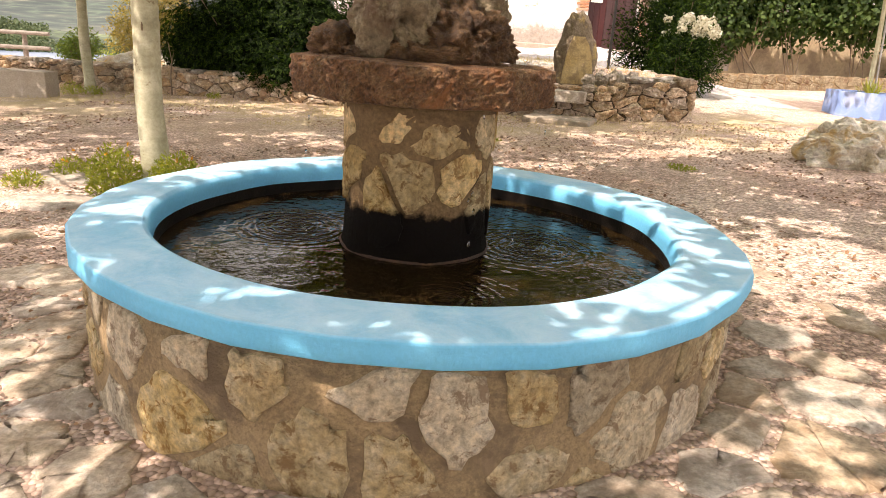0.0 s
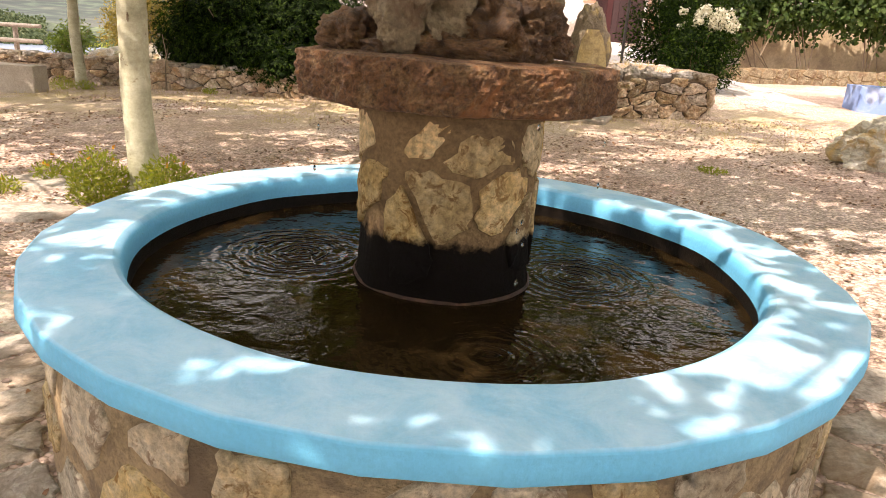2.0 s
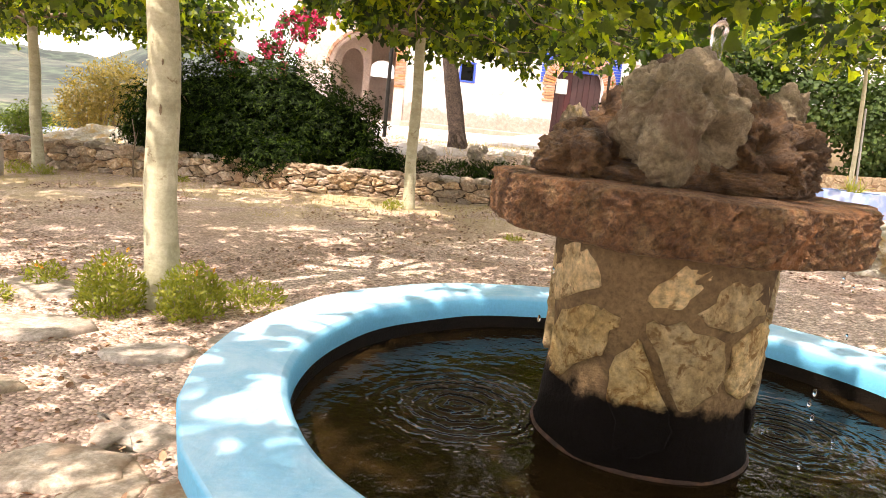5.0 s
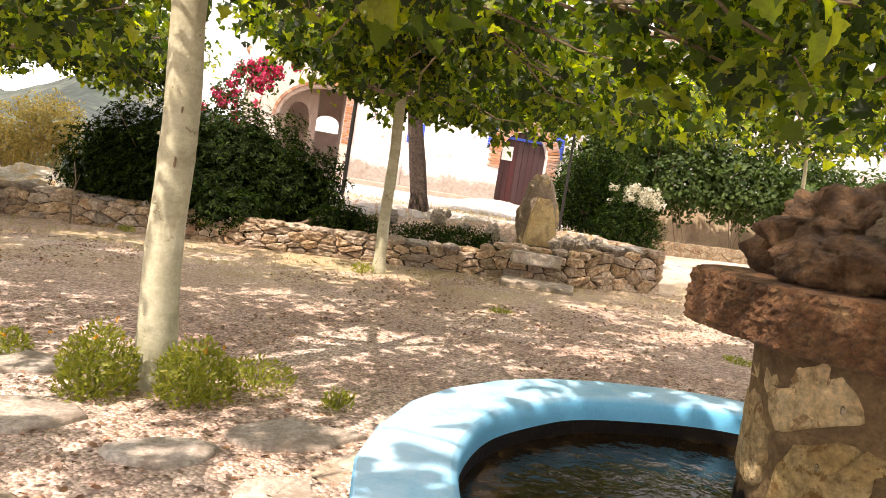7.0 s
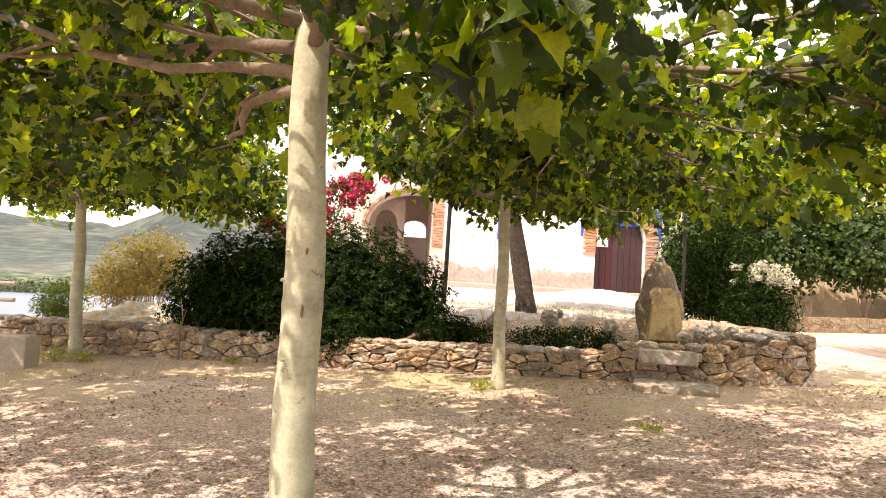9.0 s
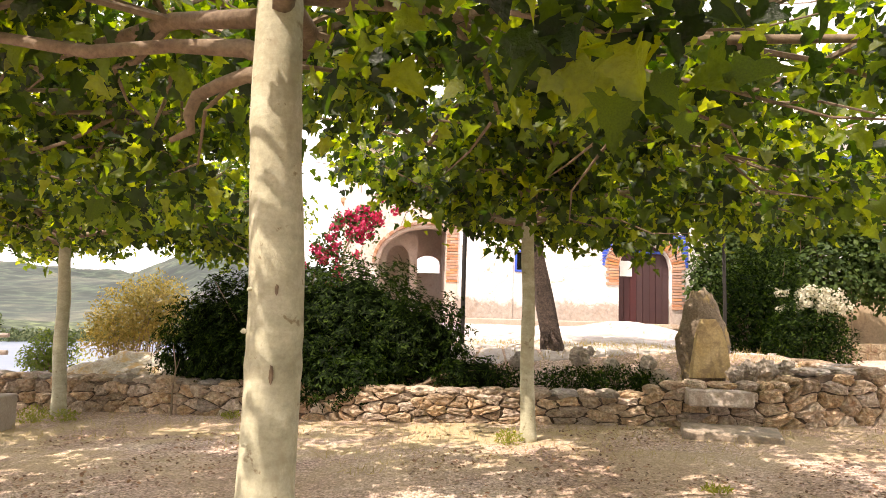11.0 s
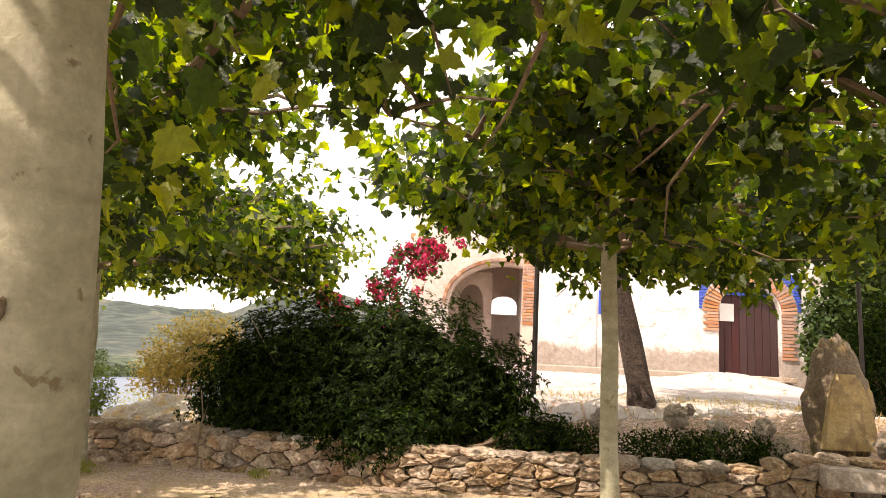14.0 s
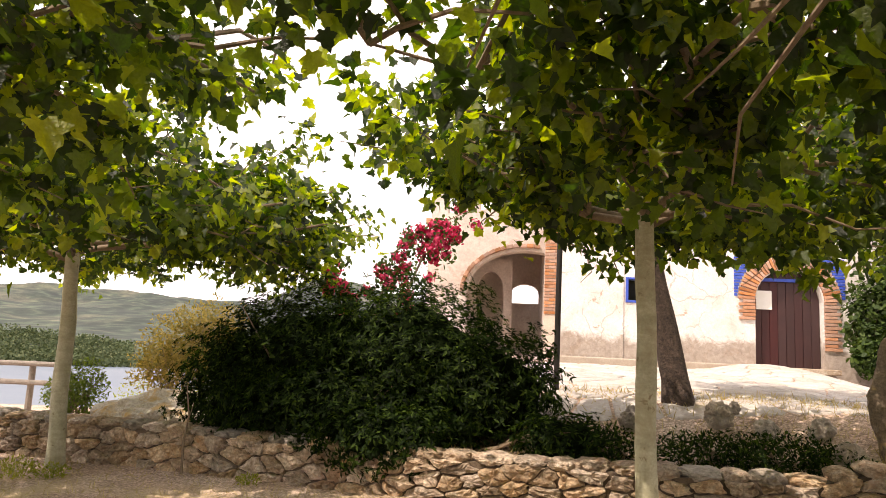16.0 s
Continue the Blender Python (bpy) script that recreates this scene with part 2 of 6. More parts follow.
M["lake_leaf"] = leafy("bright_bush_leaf", [(0.09, 0.14, 0.025), (0.13, 0.19, 0.035), (0.19, 0.24, 0.05)], 0.4, 0.02, 0.5)
M["vine_leaf"] = leafy("vine_leaf", [(0.03, 0.062, 0.016), (0.052, 0.092, 0.024), (0.09, 0.14, 0.034)], 0.35, 0.018, 0.5)
M["weed_leaf"] = leafy("weed_leaf", [(0.19, 0.23, 0.03), (0.28, 0.31, 0.045), (0.36, 0.34, 0.06)], 0.45, 0.03)
M["dry_grass"] = leafy("dry_grass", [(0.34, 0.25, 0.11), (0.46, 0.36, 0.18), (0.52, 0.42, 0.22)], 0.3, 0.03)
M["red_flower"] = leafy("red_petal", [(0.50, 0.012, 0.07), (0.66, 0.03, 0.13), (0.74, 0.10, 0.22)], 0.35, 0.03, tint=(1.2, 0.9, 0.9))
M["white_flower"] = leafy("cream_petal", [(0.58, 0.56, 0.44), (0.70, 0.68, 0.56), (0.48, 0.44, 0.30)], 0.3, 0.03, tint=(1.05, 1.05, 0.9))
M["yellow_flower"] = leafy("orange_petal", [(0.65, 0.28, 0.02), (0.75, 0.40, 0.03)], 0.3, 0.03, tint=(1.1, 1.0, 0.6))


def ground_material():
    m = bpy.data.materials.new("gravel_ground")
    m.use_nodes = True
    nt = m.node_tree
    b = nt.nodes["Principled BSDF"]
    geo = nt.nodes.new("ShaderNodeNewGeometry")
    vec = geo.outputs["Position"]
    base = ramp(nt, noise_node(nt, 0.55, 8, 0.68, 0.5, vec), [(0.42, 0.295, 0.235), (0.54, 0.41, 0.34), (0.64, 0.53, 0.46)], 0.34, 0.64)
    vor = nt.nodes.new("ShaderNodeTexVoronoi")
    vor.inputs["Scale"].default_value = 42
    nt.links.new(vec, vor.inputs["Vector"])
    sep = nt.nodes.new("ShaderNodeSeparateColor")
    nt.links.new(vor.outputs["Color"], sep.inputs["Color"])
    peb = ramp(nt, sep.outputs["Red"], [(0.55, 0.52, 0.5), (0.95, 0.95, 0.95), (1.32, 1.31, 1.29)], 0.05, 0.95)
    col = blend(nt, 1.0, base, peb, "MULTIPLY")
    patch = ramp(nt, noise_node(nt, 6.5, 7, 0.75, 0.6, vec), [(0.70, 0.66, 0.63), (1.0, 1.0, 1.0), (1.14, 1.14, 1.13)], 0.33, 0.66)
    col = blend(nt, 0.85, col, patch, "MULTIPLY")
    gap = ramp(nt, vor.outputs["Distance"], [(1.10, 1.10, 1.10), (0.58, 0.54, 0.50)], 0.35, 0.8)
    col = blend(nt, 0.8, col, gap, "MULTIPLY")
    grass = ramp(nt, noise_node(nt, 0.8, 9, 0.75, 0.8, vec), [(0, 0, 0), (1, 1, 1)], 0.38, 0.56)
    straw = ramp(nt, noise_node(nt, 60, 5, 0.7, 1.5, vec), [(0.37, 0.285, 0.15), (0.57, 0.46, 0.28)])
    sepxyz = nt.nodes.new("ShaderNodeSeparateXYZ")
    nt.links.new(vec, sepxyz.inputs["Vector"])
    mr = nt.nodes.new("ShaderNodeMapRange")
    mr.inputs["From Min"].default_value, mr.inputs["From Max"].default_value = 8.0, 12.0
    nt.links.new(sepxyz.outputs["Y"], mr.inputs["Value"])
    stop = nt.nodes.new("ShaderNodeMapRange")
    stop.inputs["From Min"].default_value, stop.inputs["From Max"].default_value = 12.6, 13.6
    stop.inputs["To Min"].default_value, stop.inputs["To Max"].default_value = 1.0, 0.15
    nt.links.new(sepxyz.outputs["Y"], stop.inputs["Value"])
    gm = blend(nt, 1.0, grass, mr.outputs["Result"], "MULTIPLY")
    gm = blend(nt, 1.0, gm, stop.outputs["Result"], "MULTIPLY")
    col = blend(nt, gm, col, straw)
    # beyond the garden: scrub and dry fields
    far = nt.nodes.new("ShaderNodeMapRange")
    far.inputs["From Min"].default_value, far.inputs["From Max"].default_value = 30, 60
    ln = nt.nodes.new("ShaderNodeVectorMath")
    ln.operation = "LENGTH"
    nt.links.new(vec, ln.inputs[0])
    nt.links.new(ln.outputs["Value"], far.inputs["Value"])
    scrub = ramp(nt, noise_node(nt, 0.06, 9, 0.75, 0.2, vec), [(0.05, 0.075, 0.03), (0.10, 0.12, 0.05), (0.30, 0.26, 0.15)], 0.35, 0.68)
    col = blend(nt, far.outputs["Result"], col, scrub)
    nt.links.new(col, b.inputs["Base Color"])
    b.inputs["Roughness"].default_value = 0.95
    bp = nt.nodes.new("ShaderNodeBump")
    bp.inputs["Strength"].default_value, bp.inputs["Distance"].default_value = 0.8, 0.02
    inv = nt.nodes.new("ShaderNodeMath")
    inv.operation = "SUBTRACT"
    inv.inputs[0].default_value = 1.0
    nt.links.new(vor.outputs["Distance"], inv.inputs[1])
    nt.links.new(inv.outputs[0], bp.inputs["Height"])
    nt.links.new(bp.outputs["Normal"], b.inputs["Normal"])
    return m


def basin_water_material():
    m = bpy.data.materials.new("brown_pool_water")
    m.use_nodes = True
    nt = m.node_tree
    b = nt.nodes["Principled BSDF"]
    nt.links.new(ramp(nt, noise_node(nt, 2, 4), [(0.012, 0.0075, 0.003), (0.020, 0.012, 0.0045)]), b.inputs["Base Color"])
    b.inputs["Roughness"].default_value, b.inputs["IOR"].default_value = 0.06, 1.33
    b.inputs["Specular IOR Level"].default_value = 0.22
    tc = nt.nodes.new("ShaderNodeTexCoord")
    total = None
    for (cx, cy), sc, amp in (((-0.62, 0.12), 9.0, 1.0), ((0.55, 0.05), 10.0, 0.7), ((0.15, -0.75), 12.0, 0.35)):
        mp = nt.nodes.new("ShaderNodeMapping")
        mp.inputs["Location"].default_value = (-cx, -cy, 0)
        nt.links.new(tc.outputs["Object"], mp.inputs["Vector"])
        wv = nt.nodes.new("ShaderNodeTexWave")
        wv.wave_type, wv.rings_direction = "RINGS", "Z"
        wv.inputs["Scale"].default_value, wv.inputs["Distortion"].default_value = sc * 0.62, 4.5
        wv.inputs["Detail Scale"].default_value = 2.0
        nt.links.new(mp.outputs["Vector"], wv.inputs["Vector"])
        ln = nt.nodes.new("ShaderNodeVectorMath")
        ln.operation = "LENGTH"
        nt.links.new(mp.outputs["Vector"], ln.inputs[0])
        fall = nt.nodes.new("ShaderNodeMapRange")
        fall.inputs["From Min"].default_value, fall.inputs["From Max"].default_value = 0.02, 0.42
        fall.inputs["To Min"].default_value, fall.inputs["To Max"].default_value = amp, 0.0
        nt.links.new(ln.outputs["Value"], fall.inputs["Value"])
        mul = nt.nodes.new("ShaderNodeMath")
        mul.operation = "MULTIPLY"
        nt.links.new(wv.outputs["Fac"], mul.inputs[0])
        nt.links.new(fall.outputs["Result"], mul.inputs[1])
        if total is None:
            total = mul.outputs[0]
        else:
            ad = nt.nodes.new("ShaderNodeMath")
            nt.links.new(total, ad.inputs[0])
            nt.links.new(mul.outputs[0], ad.inputs[1])
            total = ad.outputs[0]
    ad = nt.nodes.new("ShaderNodeMath")
    nt.links.new(total, ad.inputs[0])
    nt.links.new(noise_node(nt, 9, 3, 0.5), ad.inputs[1])
    bp = nt.nodes.new("ShaderNodeBump")
    bp.inputs["Strength"].default_value, bp.inputs["Distance"].default_value = 0.48, 0.02
    nt.links.new(ad.outputs[0], bp.inputs["Height"])
    nt.links.new(bp.outputs["Normal"], b.inputs["Normal"])
    return m


def lake_material():
    m = bpy.data.materials.new("lake_water")
    m.use_nodes = True
    nt = m.node_tree
    b = nt.nodes["Principled BSDF"]
    nt.links.new(ramp(nt, noise_node(nt, 0.02, 6), [(0.09, 0.125, 0.17), (0.13, 0.165, 0.21)]), b.inputs["Base Color"])
    b.inputs["Roughness"].default_value = 0.45
    b.inputs["Specular IOR Level"].default_value = 0.2
    bp = nt.nodes.new("ShaderNodeBump")
    bp.inputs["Strength"].default_value, bp.inputs["Distance"].default_value = 0.5, 0.2
    nt.links.new(noise_node(nt, 0.6, 4), bp.inputs["Height"])
    nt.links.new(bp.outputs["Normal"], b.inputs["Normal"])
    return m


def hill_material(name, cols, air, crowns):
    """Distant scrub slopes with their air light as a plain backdrop."""
    m = bpy.data.materials.new(name)
    m.use_nodes = True
    nt = m.node_tree
    b = nt.nodes["Principled BSDF"]
    broad = ramp(nt, noise_node(nt, 0.006, 8, 0.7, 0.6), cols, 0.36, 0.64)
    fine = ramp(nt, noise_node(nt, 0.022, 10, 0.85), [(0.3, 0.33, 0.3), (0.8, 0.8, 0.8), (1.3, 1.25, 1.15)], 0.38, 0.64)
    col = blend(nt, 1.0, broad, fine, "MULTIPLY")
    tc = nt.nodes.new("ShaderNodeTexCoord")
    vor = nt.nodes.new("ShaderNodeTexVoronoi")
    vor.inputs["Scale"].default_value, vor.inputs["Randomness"].default_value = crowns, 1.0
    nt.links.new(tc.outputs["Object"], vor.inputs["Vector"])
    spots = ramp(nt, vor.outputs["Distance"], [(0.28, 0.33, 0.27), (0.55, 0.6, 0.5), (1.7, 1.6, 1.4)], 0.25, 0.75)
    where = ramp(nt, noise_node(nt, crowns * 0.12, 6, 0.7, 0.4), [(1, 1, 1), (0.25, 0.25, 0.25)], 0.45, 0.6)
    col = blend(nt, where, col, blend(nt, 1.0, col, spots, "MULTIPLY"))
    nt.links.new(col, b.inputs["Base Color"])
    b.inputs["Roughness"].default_value = 1.0
    # haze put into the slopes as a faint bluish glow of their own
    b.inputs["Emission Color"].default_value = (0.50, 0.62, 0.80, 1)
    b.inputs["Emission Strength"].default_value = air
    return m


M["ground"] = ground_material()
M["pool"] = basin_water_material()
M["lake"] = lake_material()
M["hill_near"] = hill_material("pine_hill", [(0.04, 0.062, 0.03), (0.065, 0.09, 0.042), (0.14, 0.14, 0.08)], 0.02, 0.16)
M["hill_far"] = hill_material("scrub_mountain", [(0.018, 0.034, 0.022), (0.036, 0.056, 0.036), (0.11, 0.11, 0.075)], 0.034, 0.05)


def damp_wall(base):
    """The plaster with a ragged band of damp and bare rubble rising from its foot."""
    m = base.copy()
    m.name = "plaster_with_rising_damp"
    nt = m.node_tree
    b = nt.nodes["Principled BSDF"]
    old = b.inputs["Base Color"].links[0].from_socket
    pos = nt.nodes.new("ShaderNodeNewGeometry").outputs["Position"]
    sp = nt.nodes.new("ShaderNodeSeparateXYZ")
    nt.links.new(pos, sp.inputs["Vector"])
    ad = nt.nodes.new("ShaderNodeMath")
    ad.operation = "MULTIPLY_ADD"
    nt.links.new(noise_node(nt, 1.7, 9, 0.75, 0.4, pos), ad.inputs[0])
    ad.inputs[1].default_value = -1.5
    nt.links.new(sp.outputs["Z"], ad.inputs[2])
    mr = nt.nodes.new("ShaderNodeMapRange")
    mr.inputs["From Min"].default_value, mr.inputs["From Max"].default_value = 1.12, 1.40
    mr.inputs["To Min"].default_value, mr.inputs["To Max"].default_value = 0.85, 0.0
    nt.links.new(ad.outputs[0], mr.inputs["Value"])
    rub = ramp(nt, noise_node(nt, 7, 8, 0.7, 0.5, pos), [(0.20, 0.155, 0.12), (0.42, 0.35, 0.29)])
    # old cracks, patched over in paler lime
    warp = nt.nodes.new("ShaderNodeTexNoise")
    warp.inputs["Scale"].default_value, warp.inputs["Detail"].default_value = 1.4, 5
    nt.links.new(pos, warp.inputs["Vector"])
    bent = nt.nodes.new("ShaderNodeVectorMath")
    bent.operation = "MULTIPLY_ADD"
    nt.links.new(warp.outputs["Color"], bent.inputs[0])
    bent.inputs[1].default_value = (0.8, 0.8, 0.8)
    nt.links.new(pos, bent.inputs[2])
    net = nt.nodes.new("ShaderNodeTexVoronoi")
    net.feature = "DISTANCE_TO_EDGE"
    net.inputs["Scale"].default_value = 1.1
    nt.links.new(bent.outputs["Vector"], net.inputs["Vector"])
    line = ramp(nt, net.outputs["Distance"], [(1, 1, 1), (0, 0, 0)], 0.003, 0.022)
    some = ramp(nt, noise_node(nt, 0.8, 3, 0.5, 0.0, pos), [(0, 0, 0), (0.7, 0.7, 0.7)], 0.46, 0.56)
    old = blend(nt, blend(nt, 1.0, line, some, "MULTIPLY"), old, (0.42, 0.34, 0.29))
    nt.links.new(blend(nt, mr.outputs["Result"], old, rub), b.inputs["Base Color"])
    return m


M["facade"] = damp_wall(M["plaster"])


def flaked_bark(m):
    """Plane bark sheds in small plates: darker flakes and fine cross wrinkles."""
    nt = m.node_tree
    b = nt.nodes["Principled BSDF"]
    old = b.inputs["Base Color"].links[0].from_socket
    f = ramp(nt, noise_node(nt, 11, 5, 0.6, 0.4), [(0, 0, 0), (1, 1, 1)], 0.64, 0.68)
    col = blend(nt, f, old, (0.25, 0.21, 0.13))
    tc = nt.nodes.new("ShaderNodeTexCoord")
    mp = nt.nodes.new("ShaderNodeMapping")
    mp.inputs["Scale"].default_value = (4, 4, 16)
    nt.links.new(tc.outputs["Object"], mp.inputs["Vector"])
    w = noise_node(nt, 1.0, 4, 0.6, 0.2, mp.outputs["Vector"])
    col = blend(nt, 1.0, col, ramp(nt, w, [(0.90, 0.89, 0.86), (1.05, 1.05, 1.04)], 0.36, 0.6), "MULTIPLY")
    nt.links.new(col, b.inputs["Base Color"])


flaked_bark(M["planebark"])


def sky_sheen_top(m):
    """Level faces are painted paler, standing in for the sky's sheen on dusty paint."""
    nt = m.node_tree
    b = nt.nodes["Principled BSDF"]
    old = b.inputs["Base Color"].links[0].from_socket
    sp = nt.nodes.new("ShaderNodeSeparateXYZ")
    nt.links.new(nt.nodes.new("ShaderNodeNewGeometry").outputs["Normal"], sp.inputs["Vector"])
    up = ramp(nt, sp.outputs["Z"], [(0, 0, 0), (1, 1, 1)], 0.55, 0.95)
    # uneven strength, so that the paler tone breaks up
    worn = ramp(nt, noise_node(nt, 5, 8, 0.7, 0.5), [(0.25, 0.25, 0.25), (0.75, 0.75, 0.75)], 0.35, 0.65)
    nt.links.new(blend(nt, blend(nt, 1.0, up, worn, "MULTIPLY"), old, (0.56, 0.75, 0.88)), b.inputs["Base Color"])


sky_sheen_top(M["blue"])

# ---- building helpers ----
RNG = random.Random(7)


def sm(a, b, v):
    t = min(1.0, max(0.0, (v - a) / (b - a)))
    return t * t * (3 - 2 * t)


def world_of(ob):
    m = Matrix.Identity(4)
    while ob:
        m = ob.matrix_parent_inverse @ ob.matrix_basis @ m if ob.parent else ob.matrix_basis @ m
        ob = ob.parent
    return m


def attach(ob, parent, placed=True):
    """placed: the mesh is given in world metres; otherwise in the parent's own axes."""
    ob.parent = parent
    ob.matrix_parent_inverse = world_of(parent).inverted() if placed else Matrix.Identity(4)
    return ob


def mesh_of(bm, name, material, smooth=False):
    me = bpy.data.meshes.new(name)
    bmesh.ops.recalc_face_normals(bm, faces=bm.faces[:])
    bm.to_mesh(me)
    bm.free()
    me.materials.append(material)
    if smooth:
        me.polygons.foreach_set("use_smooth", [True] * len(me.polygons))
    return me


def part(name, bm, material, parent, label="", placed=True, smooth=False):
    ob = new(name, mesh_of(bm, name, material, smooth))
    attach(ob, parent, placed)
    return tagged(ob, label)


def thing(name, at, label, category, group="", kind=""):
    ob = new(name)
    ob.empty_display_size = 0.2
    ob.location = at
    return tagged(ob, label, category, group, kind)


def whole(name, bm, material, label, category, kind="", smooth=False, group=""):
    return tagged(new(name, mesh_of(bm, name, material, smooth)), label, category, group, kind)


def box(bm, lo, hi, bevel=0.0, m=None):
    c = [(a + b) / 2 for a, b in zip(lo, hi)]
    s = [abs(b - a) for a, b in zip(lo, hi)]
    mat4 = Matrix.Translation(c) @ Matrix.Diagonal((*s, 1))
    r = bmesh.ops.create_cube(bm, size=1, matrix=(m @ mat4) if m else mat4)
    if bevel:
        es = {e for v in r["verts"] for e in v.link_edges}
        bmesh.ops.bevel(bm, geom=list(es), offset=bevel, segments=2, affect="EDGES", profile=0.5)
    return bm


def tube(bm, pts, radii, n=10, rough=0.0, seed=0):
    """A tapered round limb through the points."""
    pts = [Vector(p) for p in pts]
    rings = []
    side = Vector((1, 0, 0))
    for i, p in enumerate(pts):
        d = (pts[min(i + 1, len(pts) - 1)] - pts[max(i - 1, 0)]).normalized()
        side = (side - d * side.dot(d))
        side = side.normalized() if side.length > 1e-4 else d.orthogonal().normalized()
        up = d.cross(side)
        ring = []
        for k in range(n):
            a = 2 * math.pi * k / n
            r = radii[i]
            if rough:
                r *= 1 + rough * noise.noise((p.x * 3 + math.cos(a) * 1.3 + seed, p.y * 3 + math.sin(a) * 1.3, p.z * 2.2))
            ring.append(bm.verts.new(p + (side * math.cos(a) + up * math.sin(a)) * r))
        rings.append(ring)
    for a, b in zip(rings, rings[1:]):
        for k in range(n):
            bm.faces.new((a[k], a[(k + 1) % n], b[(k + 1) % n], b[k]))
    bm.faces.new(rings[0][::-1])
    bm.faces.new(rings[-1])
    return bm


def lathe(bm, profile, centre, n=96, wobble=0.0, facets=0):
    rings = []
    for j, (r, z) in enumerate(profile):
        ring = []
        for k in range(n):
            a = 2 * math.pi * k / n
            if facets and r > 1.4:
                r_at = r * (1.0 + 0.45 * (math.cos(math.pi / facets) / math.cos(a % (2 * math.pi / facets) - math.pi / facets) - 1.0) * 2)
            else:
                r_at = r
            rr = r_at + wobble * noise.noise((math.cos(a) * 2.2, math.sin(a) * 2.2, z * 4 + r))
            zz = z + wobble * 0.6 * noise.noise((math.cos(a) * 2.5 + 9, math.sin(a) * 2.5, 3.1))
            ring.append(bm.verts.new((centre[0] + rr * math.cos(a), centre[1] + rr * math.sin(a), centre[2] + zz)))
        rings.append(ring)
    for a, b in zip(rings, rings[1:]):
        for k in range(n):
            bm.faces.new((a[k], a[(k + 1) % n], b[(k + 1) % n], b[k]))
    return rings


def rock_mesh(bm, centre, radii, seed, subdiv=4, rough=0.25, freq=1.6, pits=0.0, turn=0.0, flat=None, dents=(), crust=0.0):
    r = bmesh.ops.create_icosphere(bm, subdivisions=subdiv, radius=1)
    rot = Matrix.Rotation(turn, 3, "Z")
    for v in r["verts"]:
        n = v.co.normalized()
        mean = (radii[0] + radii[1] + radii[2]) / 3
        q = Vector((n.x * radii[0], n.y * radii[1], n.z * radii[2])) * (freq / mean) + Vector((seed * 3.7, seed * 1.9, seed * 5.3))
        f = 1 + rough * noise.fractal(q, 0.9, 2.1, 5) + rough * 0.5 * abs(noise.noise(q * 2.7))
        if pits:
            f -= pits * max(0.0, noise.noise(q * 2.3 + Vector((5, 1, 2))) - 0.12) * 2.2
            f += pits * 0.25 * noise.noise(q * 9)
        if crust:
            f += crust * (abs(noise.noise(q * 7)) - 0.3) + crust * 0.6 * noise.noise(q * 15)
        for way, deep, wide in dents:
            f -= deep * math.exp(-((n - Vector(way).normalized()).length / wide) ** 2)
        p = Vector((n.x * radii[0] * f, n.y * radii[1] * f, n.z * radii[2] * f))
        p = rot @ p
        if flat is not None:
            p.z = max(p.z, flat)
        v.co = p + Vector(centre)
    return bm


def cells(w, h, nx, ny, jitter, rng, wrap=False):
    """Irregular polygons that fill a w x h field, each the ground nearest to one seed."""
    pts = {}
    for j in range(-1, ny + 1):
        for i in range(-1, nx + 1):
            pts[i, j] = ((i + 0.5 + (0.5 if j % 2 else 0) * 0.6 + rng.uniform(-jitter, jitter)) * w / nx, (j + 0.5 + rng.uniform(-jitter, jitter)) * h / ny)
    if wrap:
        for j in range(-1, ny + 1):
            pts[-1, j] = (pts[nx - 1, j][0] - w, pts[nx - 1, j][1])
            pts[nx, j] = (pts[0, j][0] + w, pts[0, j][1])
    out = []
    for j in range(ny):
        for i in range(nx):
            cx, cy = pts[i, j]
            x0, x1 = (cx - w, cx + w) if wrap else (0, w)
            poly = [(x0, 0), (x1, 0), (x1, h), (x0, h)]
            for dj in (-2, -1, 0, 1, 2):
                for di in (-2, -1, 0, 1, 2):
                    if (di or dj) and (i + di, j + dj) in pts:
                        qx, qy = pts[i + di, j + dj]
                        mx, my, nx_, ny_ = (cx + qx) / 2, (cy + qy) / 2, qx - cx, qy - cy
                        res = []
                        for k in range(len(poly)):
                            a, b = poly[k], poly[(k + 1) % len(poly)]
                            da = (a[0] - mx) * nx_ + (a[1] - my) * ny_
                            db = (b[0] - mx) * nx_ + (b[1] - my) * ny_
                            if da <= 0:
                                res.append(a)
                            if (da < 0 < db) or (db < 0 < da):
                                t = da / (da - db)
                                res.append((a[0] + t * (b[0] - a[0]), a[1] + t * (b[1] - a[1])))
                        poly = res
                        if len(poly) < 3:
                            break
                if len(poly) < 3:
                    break
            if len(poly) >= 3:
                out.append(poly)
    return out


